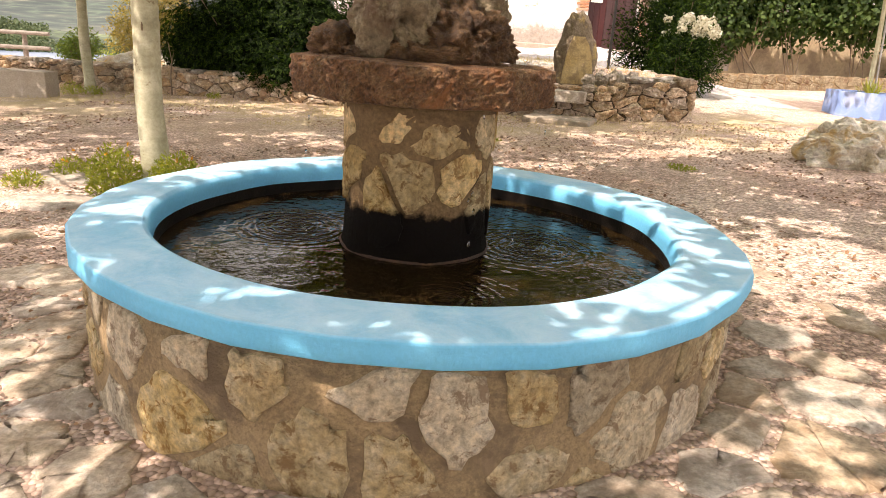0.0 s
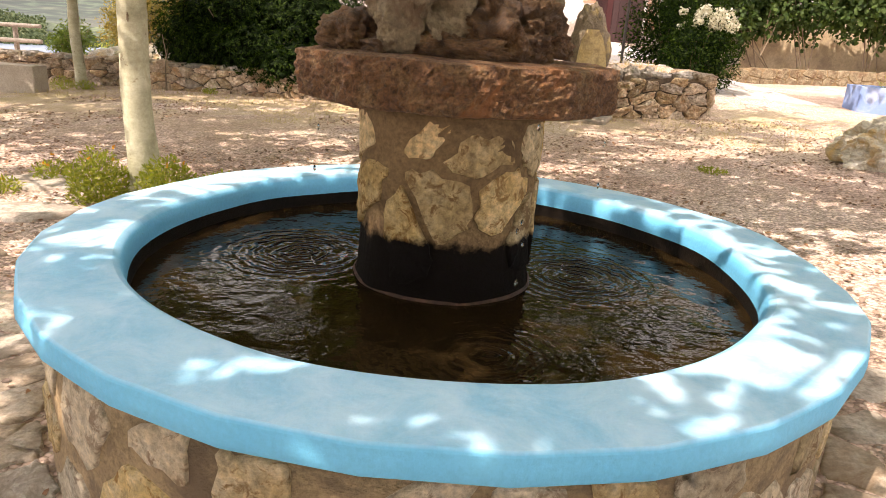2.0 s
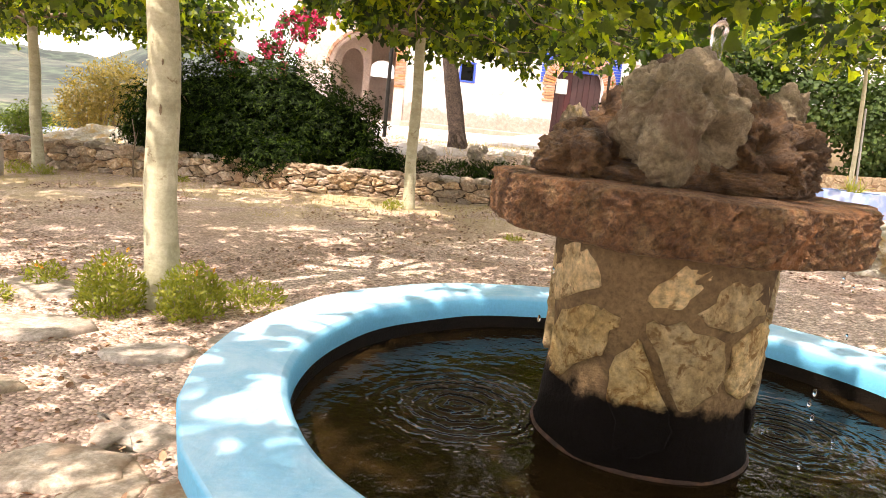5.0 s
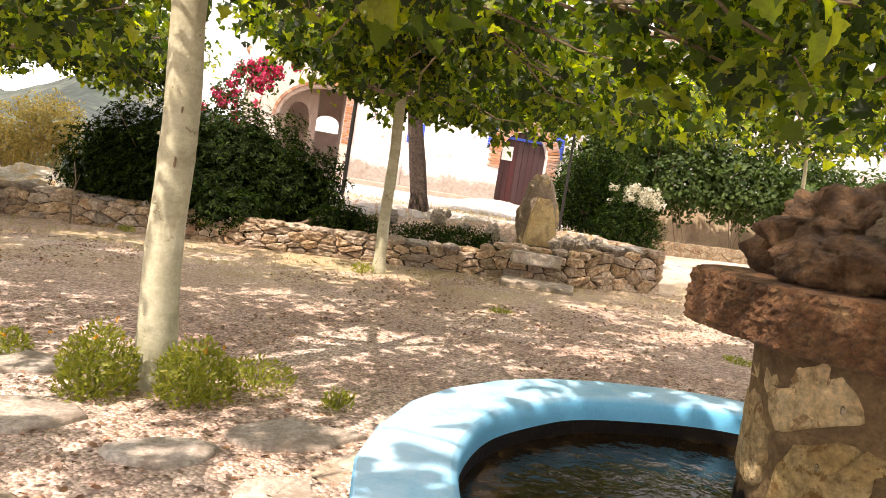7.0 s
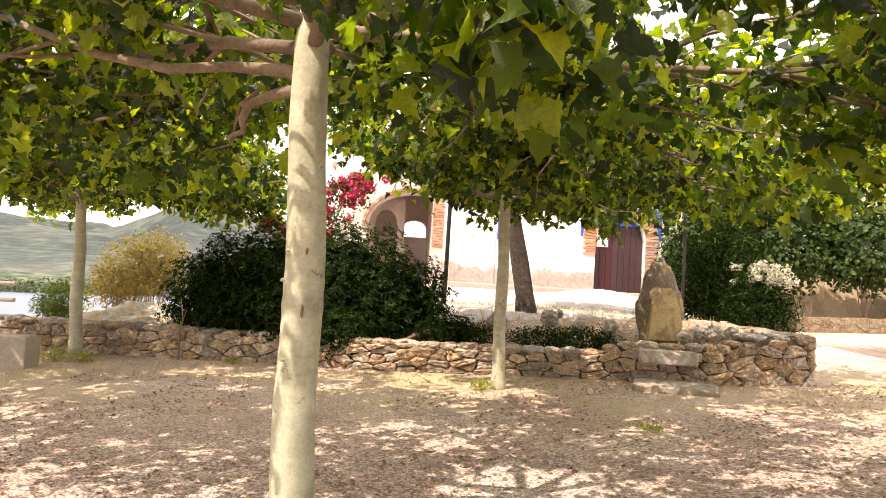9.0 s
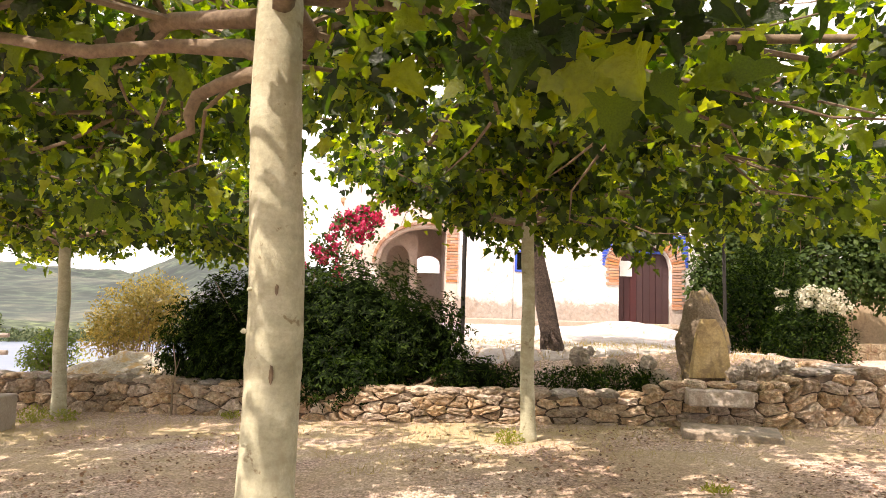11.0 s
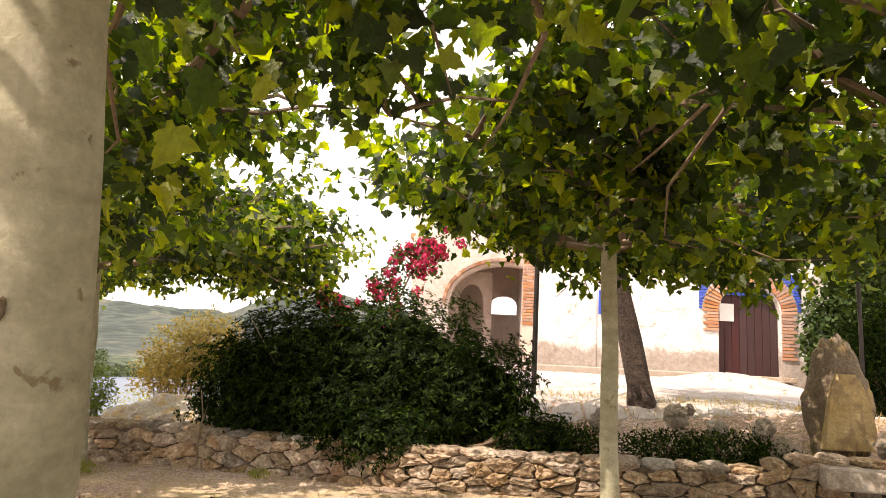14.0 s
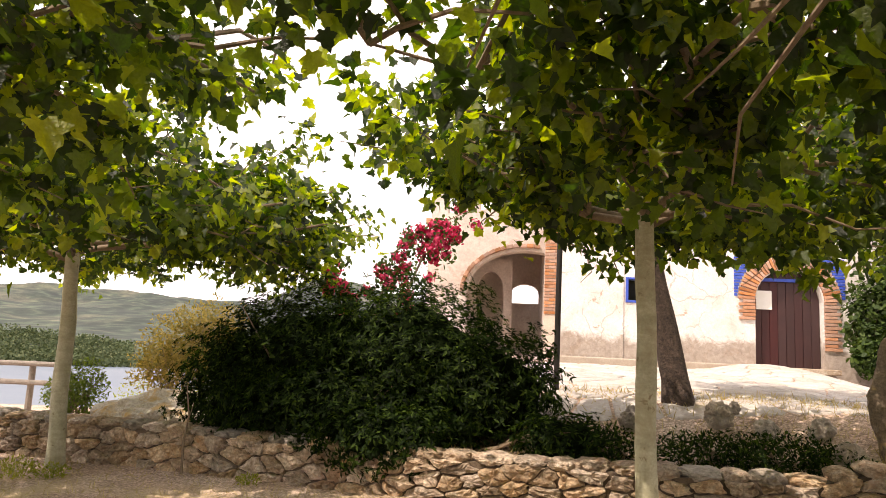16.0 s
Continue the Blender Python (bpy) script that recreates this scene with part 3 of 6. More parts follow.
def shaped(poly, gap, rng, rag=0.12, rounds=1):
    """Draws a cell in by half a joint and softens its corners."""
    cx, cy = sum(p[0] for p in poly) / len(poly), sum(p[1] for p in poly) / len(poly)
    size = max(0.02, min(math.hypot(p[0] - cx, p[1] - cy) for p in poly))
    k = max(0.3, 1 - gap / size)
    poly = [(cx + (x - cx) * k, cy + (y - cy) * k) for x, y in poly]
    for _ in range(rounds):
        nxt = []
        for a, b in zip(poly, poly[1:] + poly[:1]):
            if math.hypot(a[0] - b[0], a[1] - b[1]) < 0.012:
                continue
            for t in (0.13, 0.87):
                nxt.append((a[0] + t * (b[0] - a[0]), a[1] + t * (b[1] - a[1])))
        poly = nxt if len(nxt) >= 4 else poly
    return [(x + rng.uniform(-rag, rag) * size * 0.5, y + rng.uniform(-rag, rag) * size * 0.5) for x, y in poly]


def broken(poly, gap, rng, rag=0.07):
    """Draws a cell in by half a joint and breaks its sides as split stone does."""
    cx, cy = sum(p[0] for p in poly) / len(poly), sum(p[1] for p in poly) / len(poly)
    size = max(0.02, min(math.hypot(p[0] - cx, p[1] - cy) for p in poly))
    k = max(0.35, 1 - gap / size)
    poly = [(cx + (x - cx) * k, cy + (y - cy) * k) for x, y in poly]
    out = []
    for a, b in zip(poly, poly[1:] + poly[:1]):
        ln = math.hypot(a[0] - b[0], a[1] - b[1])
        for t in ((0.07, 0.36, 0.66, 0.93) if ln > size * 0.6 else (0.2, 0.8) if ln > 0.02 else ()):
            w = rag * size * (1.3 if 0.1 < t < 0.9 else 0.6)
            out.append((a[0] + t * (b[0] - a[0]) + rng.uniform(-w, w), a[1] + t * (b[1] - a[1]) + rng.uniform(-w, w)))
    return out if len(out) > 3 else poly


def stone_bm(poly, place, depth, rng, sunk=0.03, dome=1.04, edge=0.91):
    """One stone: a rim at the joint, rounded shoulders and an uneven face. place(u, v, d) gives its point, d metres proud."""
    bm = bmesh.new()
    cx, cy = sum(p[0] for p in poly) / len(poly), sum(p[1] for p in poly) / len(poly)
    rings = []
    for k, d in ((1.0, -sunk), (0.985, depth * 0.6), (edge, depth), (0.5, depth * dome)):
        rings.append([bm.verts.new(place(cx + (x - cx) * k, cy + (y - cy) * k, d + (rng.uniform(-0.35, 0.35) * depth if k < 0.97 else 0))) for x, y in poly])
    n = len(poly)
    for a, b in zip(rings, rings[1:]):
        for k in range(n):
            bm.faces.new((a[k], a[(k + 1) % n], b[(k + 1) % n], b[k]))
    c = bm.verts.new(place(cx, cy, depth * rng.uniform(0.9, 1.15)))
    for k in range(n):
        bm.faces.new((rings[-1][k], rings[-1][(k + 1) % n], c))
    return bm


def frames_of(normals, tips):
    z = normals / np.maximum(1e-6, np.linalg.norm(normals, axis=1, keepdims=True))
    x = tips - z * (tips * z).sum(1, keepdims=True)
    x = x / np.maximum(1e-6, np.linalg.norm(x, axis=1, keepdims=True))
    return x, np.cross(z, x), z


def leaf_mesh(name, points, normals, tips, sizes, verts, faces, material):
    """Many leaves of one outline as one mesh; x of the outline runs along the tip."""
    v = np.array(verts, dtype=float)
    x, y, z = frames_of(normals, tips)
    co = points[:, None, :] + sizes[:, None, None] * (v[None, :, 0:1] * x[:, None, :] + v[None, :, 1:2] * y[:, None, :] + v[None, :, 2:3] * z[:, None, :])
    n, k = len(points), len(v)
    f = np.array(faces, dtype=np.int64)
    idx = (f[None, :, :] + (np.arange(n) * k)[:, None, None]).reshape(-1)
    per = f.shape[1]
    me = bpy.data.meshes.new(name)
    me.vertices.add(n * k)
    me.vertices.foreach_set("co", co.reshape(-1).astype(np.float32))
    me.loops.add(len(idx))
    me.loops.foreach_set("vertex_index", idx.astype(np.int32))
    me.polygons.add(len(idx) // per)
    me.polygons.foreach_set("loop_start", np.arange(0, len(idx), per, dtype=np.int32))
    me.polygons.foreach_set("loop_total", np.full(len(idx) // per, per, dtype=np.int32))
    me.materials.append(material)
    me.update()
    me.validate()
    return me


def plane_outline(half):
    """A five-lobed plane-tree leaf, creased at the midrib, one unit long."""
    left = [(x, y, 0.48 * y - 0.30 * x * x) for x, y in half]
    right = [(x, -y, 0.48 * y - 0.30 * x * x) for x, y in half[:-1]]
    ring = left + right[::-1]
    return [(0.35, 0.0, -0.03)] + ring, [(0, 1 + k, 1 + (k + 1) % len(ring)) for k in range(len(ring))]


PLANE_V, PLANE_F = plane_outline([(0.0, 0.03), (-0.10, 0.16), (-0.05, 0.30), (0.10, 0.27), (0.16, 0.40), (0.30, 0.57), (0.36, 0.44), (0.43, 0.40), (0.46, 0.29), (0.58, 0.30), (0.72, 0.26), (0.76, 0.14), (1.0, 0.0)])
SIMPLE_V, SIMPLE_F = plane_outline([(0.0, 0.03), (-0.09, 0.24), (0.10, 0.33), (0.30, 0.57), (0.45, 0.31), (0.70, 0.27), (1.0, 0.0)])
BLADE_V = [(0, 0, 0), (0.45, 0.17, 0.05), (1.0, 0, -0.06), (0.45, -0.17, 0.05), (0.45, 0, -0.02)]
BLADE_F = [(0, 4, 1), (1, 4, 2), (2, 4, 3), (3, 4, 0)]
GRASS_V = [(0, 0.035, 0), (0, -0.035, 0), (0.55, 0.025, 0.06), (0.55, -0.025, 0.06), (1.0, 0, -0.02)]
GRASS_F = [(0, 1, 3), (0, 3, 2), (2, 3, 4)]
ROUND_V = [(0, 0, 0), (0.3, 0.34, 0.04), (0.72, 0.3, 0.03), (1.0, 0, -0.06), (0.72, -0.3, 0.03), (0.3, -0.34, 0.04), (0.5, 0, -0.05)]
ROUND_F = [(6, 0, 1), (6, 1, 2), (6, 2, 3), (6, 3, 4), (6, 4, 5), (6, 5, 0)]

# ---- the lie of the land ----
WALL_LINE = [(-26.0, 18.6), (-12.0, 15.6), (-8.57, 14.72), (-5.8, 14.02), (-2.5, 12.98), (0.5, 12.52), (2.8, 12.02), (4.15, 12.15)]


def wall_y(x):
    for (xa, ya), (xb, yb) in zip(WALL_LINE, WALL_LINE[1:]):
        if x <= xb:
            return ya + (yb - ya) * (x - xa) / (xb - xa)
    return WALL_LINE[-1][1]


def plaza_z(x, y):
    return 0.035 * max(-30, min(22, x)) + 0.012 * (max(-25, min(30, y)) - 3.2)


def wall_top(x):
    return 0.36 + 0.018 * (x + 9) + 0.16 * sm(0.8, 1.5, x) + 0.20 * sm(2.7, 3.2, x)


def ground_z(x, y):
    base = plaza_z(x, y)
    d = y - wall_y(x)
    up = base
    if d > 0 and x < 4.12:
        inner = wall_top(x) - 0.10
        bank = inner + (1.02 - inner) * sm(0.9, 2.6, d) * sm(-4.5, -1.2, x) + 0.03 * max(0, min(9.5, d - 2.6)) * sm(-4.5, -1.2, x)
        bank += (0.05 * min(d, 3) - 0.30 * max(0, min(4, d - 0.7))) * sm(-1.5, -5, x)
        up = base + (bank - base) * sm(0.10, 0.34, d)
    if x >= 4.12 - 0.001:
        t = sm(9.0, 4.2, x) * min(1, max(0, (y - 12.5) / 10.5))
        up = base + (1.47 - base) * t
    elif d > 2.6 and x > 2.5:
        t = min(1, max(0, (y - 12.5) / 10.5))
        up = up * (1 - sm(2.5, 4.0, x)) + (base + (1.47 - base) * t) * sm(2.5, 4.0, x)
    # the slope to the lake
    s = max(-15.0 - x - 0.25 * max(0, 14 - y), (y - 23.0) if x < -7 else y - 34.0, 0)
    dist = max(s, 0)
    low = -15.5 * sm(0, 75, dist)
    low -= 0.07 * math.exp(-((x + 2.8) ** 2 + (y - 5.95) ** 2) / 5.0)
    return up + low + 0.012 * noise.noise((x * 0.9, y * 0.9, 0.3))


def axis(lo, hi, step, reach):
    core = list(np.arange(lo, hi + 1e-6, step))
    out, d = [], step
    v = hi
    while v < reach:
        d *= 1.28
        v += d
        out.append(v)
    neg, d, v = [], step, lo
    while v > -reach:
        d *= 1.28
        v -= d
        neg.append(v)
    return neg[::-1] + core + out


def build_ground():
    xs, ys = axis(-14, 12, 0.16, 4200), axis(-3, 25, 0.16, 4200)
    nx, ny = len(xs), len(ys)
    vs = [(x, y, ground_z(x, y)) for y in ys for x in xs]
    fs = [(j * nx + i, j * nx + i + 1, (j + 1) * nx + i + 1, (j + 1) * nx + i) for j in range(ny - 1) for i in range(nx - 1)]
    me = bpy.data.meshes.new("ground")
    me.from_pydata(vs, [], fs)
    me.materials.append(M["ground"])
    me.polygons.foreach_set("use_smooth", [True] * len(me.polygons))
    return tagged(new("ground", me), "pale gravel and dry earth of a shaded village square", "ground", kind="structure")


ground = build_ground()
bm = bmesh.new()
bmesh.ops.create_grid(bm, x_segments=8, y_segments=8, size=1, matrix=Matrix.Translation((-500, 480, -15.0)) @ Matrix.Diagonal((900, 560, 1, 1)))
whole("water_lake", bm, M["lake"], "grey-blue lake below the village", "lake", "structure")


HILLS = {}


def on_hill(name, bearing, t):
    ridge, depth, base, rough, seed = HILLS[name]
    for (b0, d0, h0), (b1, d1, h1) in zip(ridge, ridge[1:]):
        if b0 <= bearing <= b1:
            f = (bearing - b0) / (b1 - b0)
            f = f * f * (3 - 2 * f)
            d, h = d0 + (d1 - d0) * f - depth * (1 - t), h0 + (h1 - h0) * f
            x, y = d * math.sin(radians(bearing)), d * math.cos(radians(bearing))
            return x, y, base + (h - base) * t ** 1.2 + rough * t * noise.fractal(Vector((x * 0.004 + seed, y * 0.004, 0.5)), 0.9, 2, 6)
    return 0.0, 400.0, -16.0


def hill(name, ridge, depth, base, material, label, seed, rough):
    """A slope that climbs from its foot to a ridge given as (bearing, distance, height)."""
    n, rows = 140, 36
    vs = []
    HILLS[name] = (ridge, depth, base, rough, seed)
    for j in range(rows + 1):
        t = j / rows
        for i in range(n + 1):
            f = i / n * (len(ridge) - 1)
            k = min(int(f), len(ridge) - 2)
            f -= k
            f = f * f * (3 - 2 * f)
            b, d, h = (ridge[k][q] + (ridge[k + 1][q] - ridge[k][q]) * f for q in range(3))
            dd = d - depth * (1 - t)
            x, y = dd * math.sin(radians(b)), dd * math.cos(radians(b))
            z = base + (h - base) * (t ** 1.2)
            z += rough * t * noise.fractal(Vector((x * 0.004 + seed, y * 0.004, 0.5)), 0.9, 2, 6)
            vs.append((x, y, z))
    fs = [(j * (n + 1) + i, j * (n + 1) + i + 1, (j + 1) * (n + 1) + i + 1, (j + 1) * (n + 1) + i) for j in range(rows) for i in range(n)]
    me = bpy.data.meshes.new(name)
    me.from_pydata(vs, [], fs)
    me.materials.append(material)
    me.polygons.foreach_set("use_smooth", [True] * len(me.polygons))
    return tagged(new(name, me), label, "hill", kind="structure")


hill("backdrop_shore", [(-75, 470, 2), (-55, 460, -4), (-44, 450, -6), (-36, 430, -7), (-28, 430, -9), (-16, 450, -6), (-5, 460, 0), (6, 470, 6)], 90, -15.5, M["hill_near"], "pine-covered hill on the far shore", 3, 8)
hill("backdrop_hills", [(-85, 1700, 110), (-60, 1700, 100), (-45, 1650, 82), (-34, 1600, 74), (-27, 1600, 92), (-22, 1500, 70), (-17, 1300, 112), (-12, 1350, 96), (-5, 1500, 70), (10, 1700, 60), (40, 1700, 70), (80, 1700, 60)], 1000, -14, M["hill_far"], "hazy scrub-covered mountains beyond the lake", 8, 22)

# ---- the fountain ----
FX, FY = -0.13, 3.21
fountain = thing("fountain", (FX, FY, 0.0), "round stone fountain with a blue painted rim and a tufa-topped column", "fountain")
bm = bmesh.new()
lathe(bm, [(1.445, -0.15), (1.44, 0.47), (1.3, 0.47), (1.24, 0.47), (1.24, -0.1)], (FX, FY, 0), 96, 0.012)
drum = part("basin_wall", bm, M["mortar"], fountain, "curved rubble wall bedded in sandy mortar", smooth=True)
bm = bmesh.new()
for prof in ([(1.42, 0.462), (1.496, 0.462), (1.502, 0.468), (1.504, 0.50), (1.502, 0.534)],
             [(1.502, 0.534), (1.499, 0.541), (1.492, 0.545)],
             [(1.492, 0.545), (1.42, 0.548), (1.34, 0.550), (1.25, 0.552), (1.222, 0.548)],
             [(1.222, 0.548), (1.203, 0.537), (1.193, 0.52), (1.188, 0.495), (1.186, 0.452)]):
    lathe(bm, prof, (FX, FY, 0), 210, 0.016, 30)
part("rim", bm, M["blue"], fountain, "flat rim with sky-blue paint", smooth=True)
bm = bmesh.new()
lathe(bm, [(1.187, 0.453), (1.185, 0.42), (1.184, 0.25)], (FX, FY, 0), 210, 0.016)
part("lining", bm, M["algae"], fountain, "black algae-stained inner lining", smooth=True)
bm = bmesh.new()
rings = lathe(bm, [(1.20, 0.392), (0.9, 0.392), (0.6, 0.392), (0.3, 0.392)], (FX, FY, 0), 72)
pool = whole("water_basin", bm, M["pool"], "dark brown rippled water in the fountain basin", "water", "structure", True)
pool.data.transform(Matrix.Translation((-FX, -FY, -0.392)))
pool.location = (FX, FY, 0.392)
rng = random.Random(11)
for poly in cells(2 * math.pi * 1.44, 0.60, 31, 2, 0.47, rng, True):
    poly = broken(poly, rng.uniform(0.010, 0.05), rng, 0.09)
    bm = stone_bm(poly, lambda u, v, d: (FX + (1.44 + d) * math.cos(u / 1.44), FY + (1.44 + d) * math.sin(u / 1.44), v - 0.13), 0.012, rng)
    part("stone", bm, M["stone"], drum, smooth=True)

bm = bmesh.new()
lathe(bm, [(0.362, 0.20), (0.358, 0.39), (0.345, 0.44), (0.335, 0.70), (0.35, 1.0), (0.36, 1.10), (0.05, 1.10)], (FX - 0.01, FY, 0), 64, 0.02)


def column_material():
    m = M["mortar"].copy()
    m.name = "wet_column_mortar"
    nt = m.node_tree
    b = nt.nodes["Principled BSDF"]
    old = blend(nt, 1.0, b.inputs["Base Color"].links[0].from_socket, (0.66, 0.62, 0.58), "MULTIPLY")
    pos = nt.nodes.new("ShaderNodeNewGeometry").outputs["Position"]
    sp = nt.nodes.new("ShaderNodeSeparateXYZ")
    nt.links.new(pos, sp.inputs["Vector"])
    ad = nt.nodes.new("ShaderNodeMath")
    ad.operation = "MULTIPLY_ADD"
    nt.links.new(noise_node(nt, 14, 4, 0.6, 0.0, pos), ad.inputs[0])
    ad.inputs[1].default_value = 0.12
    nt.links.new(sp.outputs["Z"], ad.inputs[2])
    fac = ramp(nt, ad.outputs[0], [(1, 1, 1), (0, 0, 0)], 0.655, 0.685)
    nt.links.new(blend(nt, fac, old, (0.006, 0.004, 0.003)), b.inputs["Base Color"])
    b.inputs["Specular IOR Level"].default_value = 0.12
    return m


def damp_stone(base):
    m = base.copy()
    m.name = base.name + "_with_algae_line"
    nt = m.node_tree
    b = nt.nodes["Principled BSDF"]
    old = blend(nt, 1.0, b.inputs["Base Color"].links[0].from_socket, (1.08, 0.98, 0.78), "MULTIPLY")
    pos = nt.nodes.new("ShaderNodeNewGeometry").outputs["Position"]
    sp = nt.nodes.new("ShaderNodeSeparateXYZ")
    nt.links.new(pos, sp.inputs["Vector"])
    ad = nt.nodes.new("ShaderNodeMath")
    ad.operation = "MULTIPLY_ADD"
    nt.links.new(noise_node(nt, 14, 4, 0.6, 0.0, pos), ad.inputs[0])
    ad.inputs[1].default_value = 0.12
    nt.links.new(sp.outputs["Z"], ad.inputs[2])
    fac = ramp(nt, ad.outputs[0], [(1, 1, 1), (0, 0, 0)], 0.655, 0.685)
    nt.links.new(blend(nt, fac, old, (0.006, 0.004, 0.003)), b.inputs["Base Color"])
    b.inputs["Specular IOR Level"].default_value = 0.12
    return m


column = part("column", bm, column_material(), fountain, "mortared stone column with a black algae band at the water", smooth=True)
bm = bmesh.new()
lathe(bm, [(0.352, 0.384), (0.362, 0.390), (0.364, 0.396), (0.356, 0.404)], (FX - 0.01, FY, 0), 90, 0.008)
part("scale_ring", bm, M["wetrust"], fountain, "rusty limescale ring at the waterline", smooth=True)
M["colstone"] = damp_stone(M["stone"])
rng = random.Random(5)
for poly in cells(2 * math.pi * 0.35, 0.66, 8, 3, 0.46, rng, True):
    poly = broken(poly, rng.uniform(0.010, 0.032), rng, 0.12)
    if sum(p[1] for p in poly) / len(poly) < 0.15:
        continue
    bm = stone_bm(poly, lambda u, v, d: (FX - 0.01 + (0.343 + d) * math.cos(u / 0.35), FY + (0.343 + d) * math.sin(u / 0.35), v + 0.42), 0.010, rng)
    part("stone", bm, M["colstone"], column, smooth=True)

bm = bmesh.new()
ring_sets = []
n = 420
for r, z in [(0.30, 1.085), (0.55, 1.085), (0.574, 1.092)] + [(0.580 + 0.005 * math.sin(math.pi * k / 14), 1.10 + 0.01 * k) for k in range(14)] + [(0.577, 1.244), (0.55, 1.25), (0.42, 1.254), (0.3, 1.255)]:
    ring = []
    for k in range(n):
        a = 2 * math.pi * k / n
        face = math.cos(((a + 0.3) % (math.pi / 5)) - math.pi / 10)
        q = Vector((math.cos(a) * 9, math.sin(a) * 9, z * 26))
        rr = r * (0.975 / face if r > 0.5 else 1) + (0.008 * noise.fractal(q, 0.7, 2.2, 5) + 0.014 * noise.noise(q * 3.1) + 0.010 * noise.noise(q * 6.3) if r > 0.5 else 0)
        ring.append(bm.verts.new((FX - 0.005 + rr * math.cos(a), FY + rr * math.sin(a), z + 0.006 * noise.noise(q * 0.4))))
    ring_sets.append(ring)
for a, b in zip(ring_sets, ring_sets[1:]):
    for k in range(n):
        bm.faces.new((a[k], a[(k + 1) % n], b[(k + 1) % n], b[k]))
bm.faces.new(ring_sets[-1])
bm.faces.new(ring_sets[0][::-1])
part("disc", bm, M["rust"], fountain, "thick rust-brown encrusted stone disc")
for i, (c, r, sd, mt, pit, turn, dents) in enumerate((
        ((-0.13, -0.22, 1.42), (0.18, 0.17, 0.19), 1.3, "boulder", 0.12, 0.3, [((0.10, -1.0, -0.10), 0.65, 0.20), ((-0.35, -0.9, -0.75), 0.35, 0.3), ((0.3, -0.8, 0.6), 0.2, 0.25)]),
        ((0.06, -0.10, 1.49), (0.09, 0.10, 0.11), 2.6, "boulder", 0.2, 1.0, []), ((-0.20, -0.36, 1.36), (0.075, 0.06, 0.11), 9.1, "boulder", 0.1, 0.0, []),
        ((-0.13, -0.12, 1.54), (0.09, 0.09, 0.07), 2.1, "tufa", 0.2, 0.4, []),
        ((0.15, -0.12, 1.35), (0.21, 0.22, 0.16), 3.1, "tufa", 0.2, 0.2, []), ((0.27, -0.08, 1.45), (0.06, 0.08, 0.14), 4.7, "boulder", 0.2, 2.0, [((0.3, -0.9, 0.1), 0.4, 0.25)]),
        ((0.19, -0.02, 1.46), (0.075, 0.085, 0.10), 8.3, "tufa", 0.2, 0.0, []),
        ((-0.38, -0.14, 1.30), (0.12, 0.13, 0.085), 5.2, "tufa", 0.2, 0.6, []), ((-0.02, 0.2, 1.38), (0.30, 0.22, 0.18), 6.4, "tufa", 0.2, 0.1, []),
        ((-0.04, -0.22, 1.28), (0.28, 0.17, 0.065), 7.7, "tufa", 0.2, 0.0, []))):
    bm = bmesh.new()
    rock_mesh(bm, (FX + c[0], FY + c[1], c[2]), r, sd, 6 if i in (0, 4) else 5, 0.31 if mt == "tufa" else 0.24, 1.6, pit, turn, dents=dents, crust=0.075 if mt == "tufa" else 0.03)
    part("rock", bm, M[mt], fountain, "grey pitted boulder" if mt == "boulder" else "dark brown wet tufa lump", smooth=True)
bm = bmesh.new()
tube(bm, [(-0.12, 3.12, 1.60), (-0.12, 3.12, 1.68), (-0.115, 3.12, 1.73), (-0.11, 3.12, 1.76)], [0.022, 0.02, 0.026, 0.008], 12, 0.5)
glass = bpy.data.materials.new("clear_water")
glass.use_nodes = True
gb = glass.node_tree.nodes["Principled BSDF"]
gb.inputs["Transmission Weight"].default_value, gb.inputs["Roughness"].default_value, gb.inputs["IOR"].default_value = 1.0, 0.12, 1.33
part("water_jet", bm, glass, fountain, "small clear bubbling jet", smooth=True)
drop_bm = bmesh.new()
bmesh.ops.create_icosphere(drop_bm, subdivisions=2, radius=0.006, matrix=Matrix.Diagonal((0.8, 0.8, 1.9, 1)))
drop_mesh = mesh_of(drop_bm, "droplet", glass, True)
drops = random.Random(31)
for k in range(16):
    a = drops.choice((-2.55, -1.15, -0.75, -0.35, 0.9)) + drops.gauss(0, 0.03)
    ob = new("droplet", drop_mesh)
    ob.matrix_basis = Matrix.Translation((FX + 0.572 * math.cos(a), FY + 0.572 * math.sin(a), drops.uniform(0.42, 1.07)))
    attach(ob, fountain)

# ---- trees ----


def limb_path(start, ang, reach, rise, rng, steps=6):
    pts = [Vector(start)]
    for k in range(1, steps + 1):
        t = k / steps
        a = ang + 0.25 * math.sin(t * 4 + ang * 3)
        pts.append(Vector(start) + Vector((math.cos(a) * reach * t, math.sin(a) * reach * t, rise * (t ** 0.8) + rng.uniform(-0.06, 0.06))))
    return pts


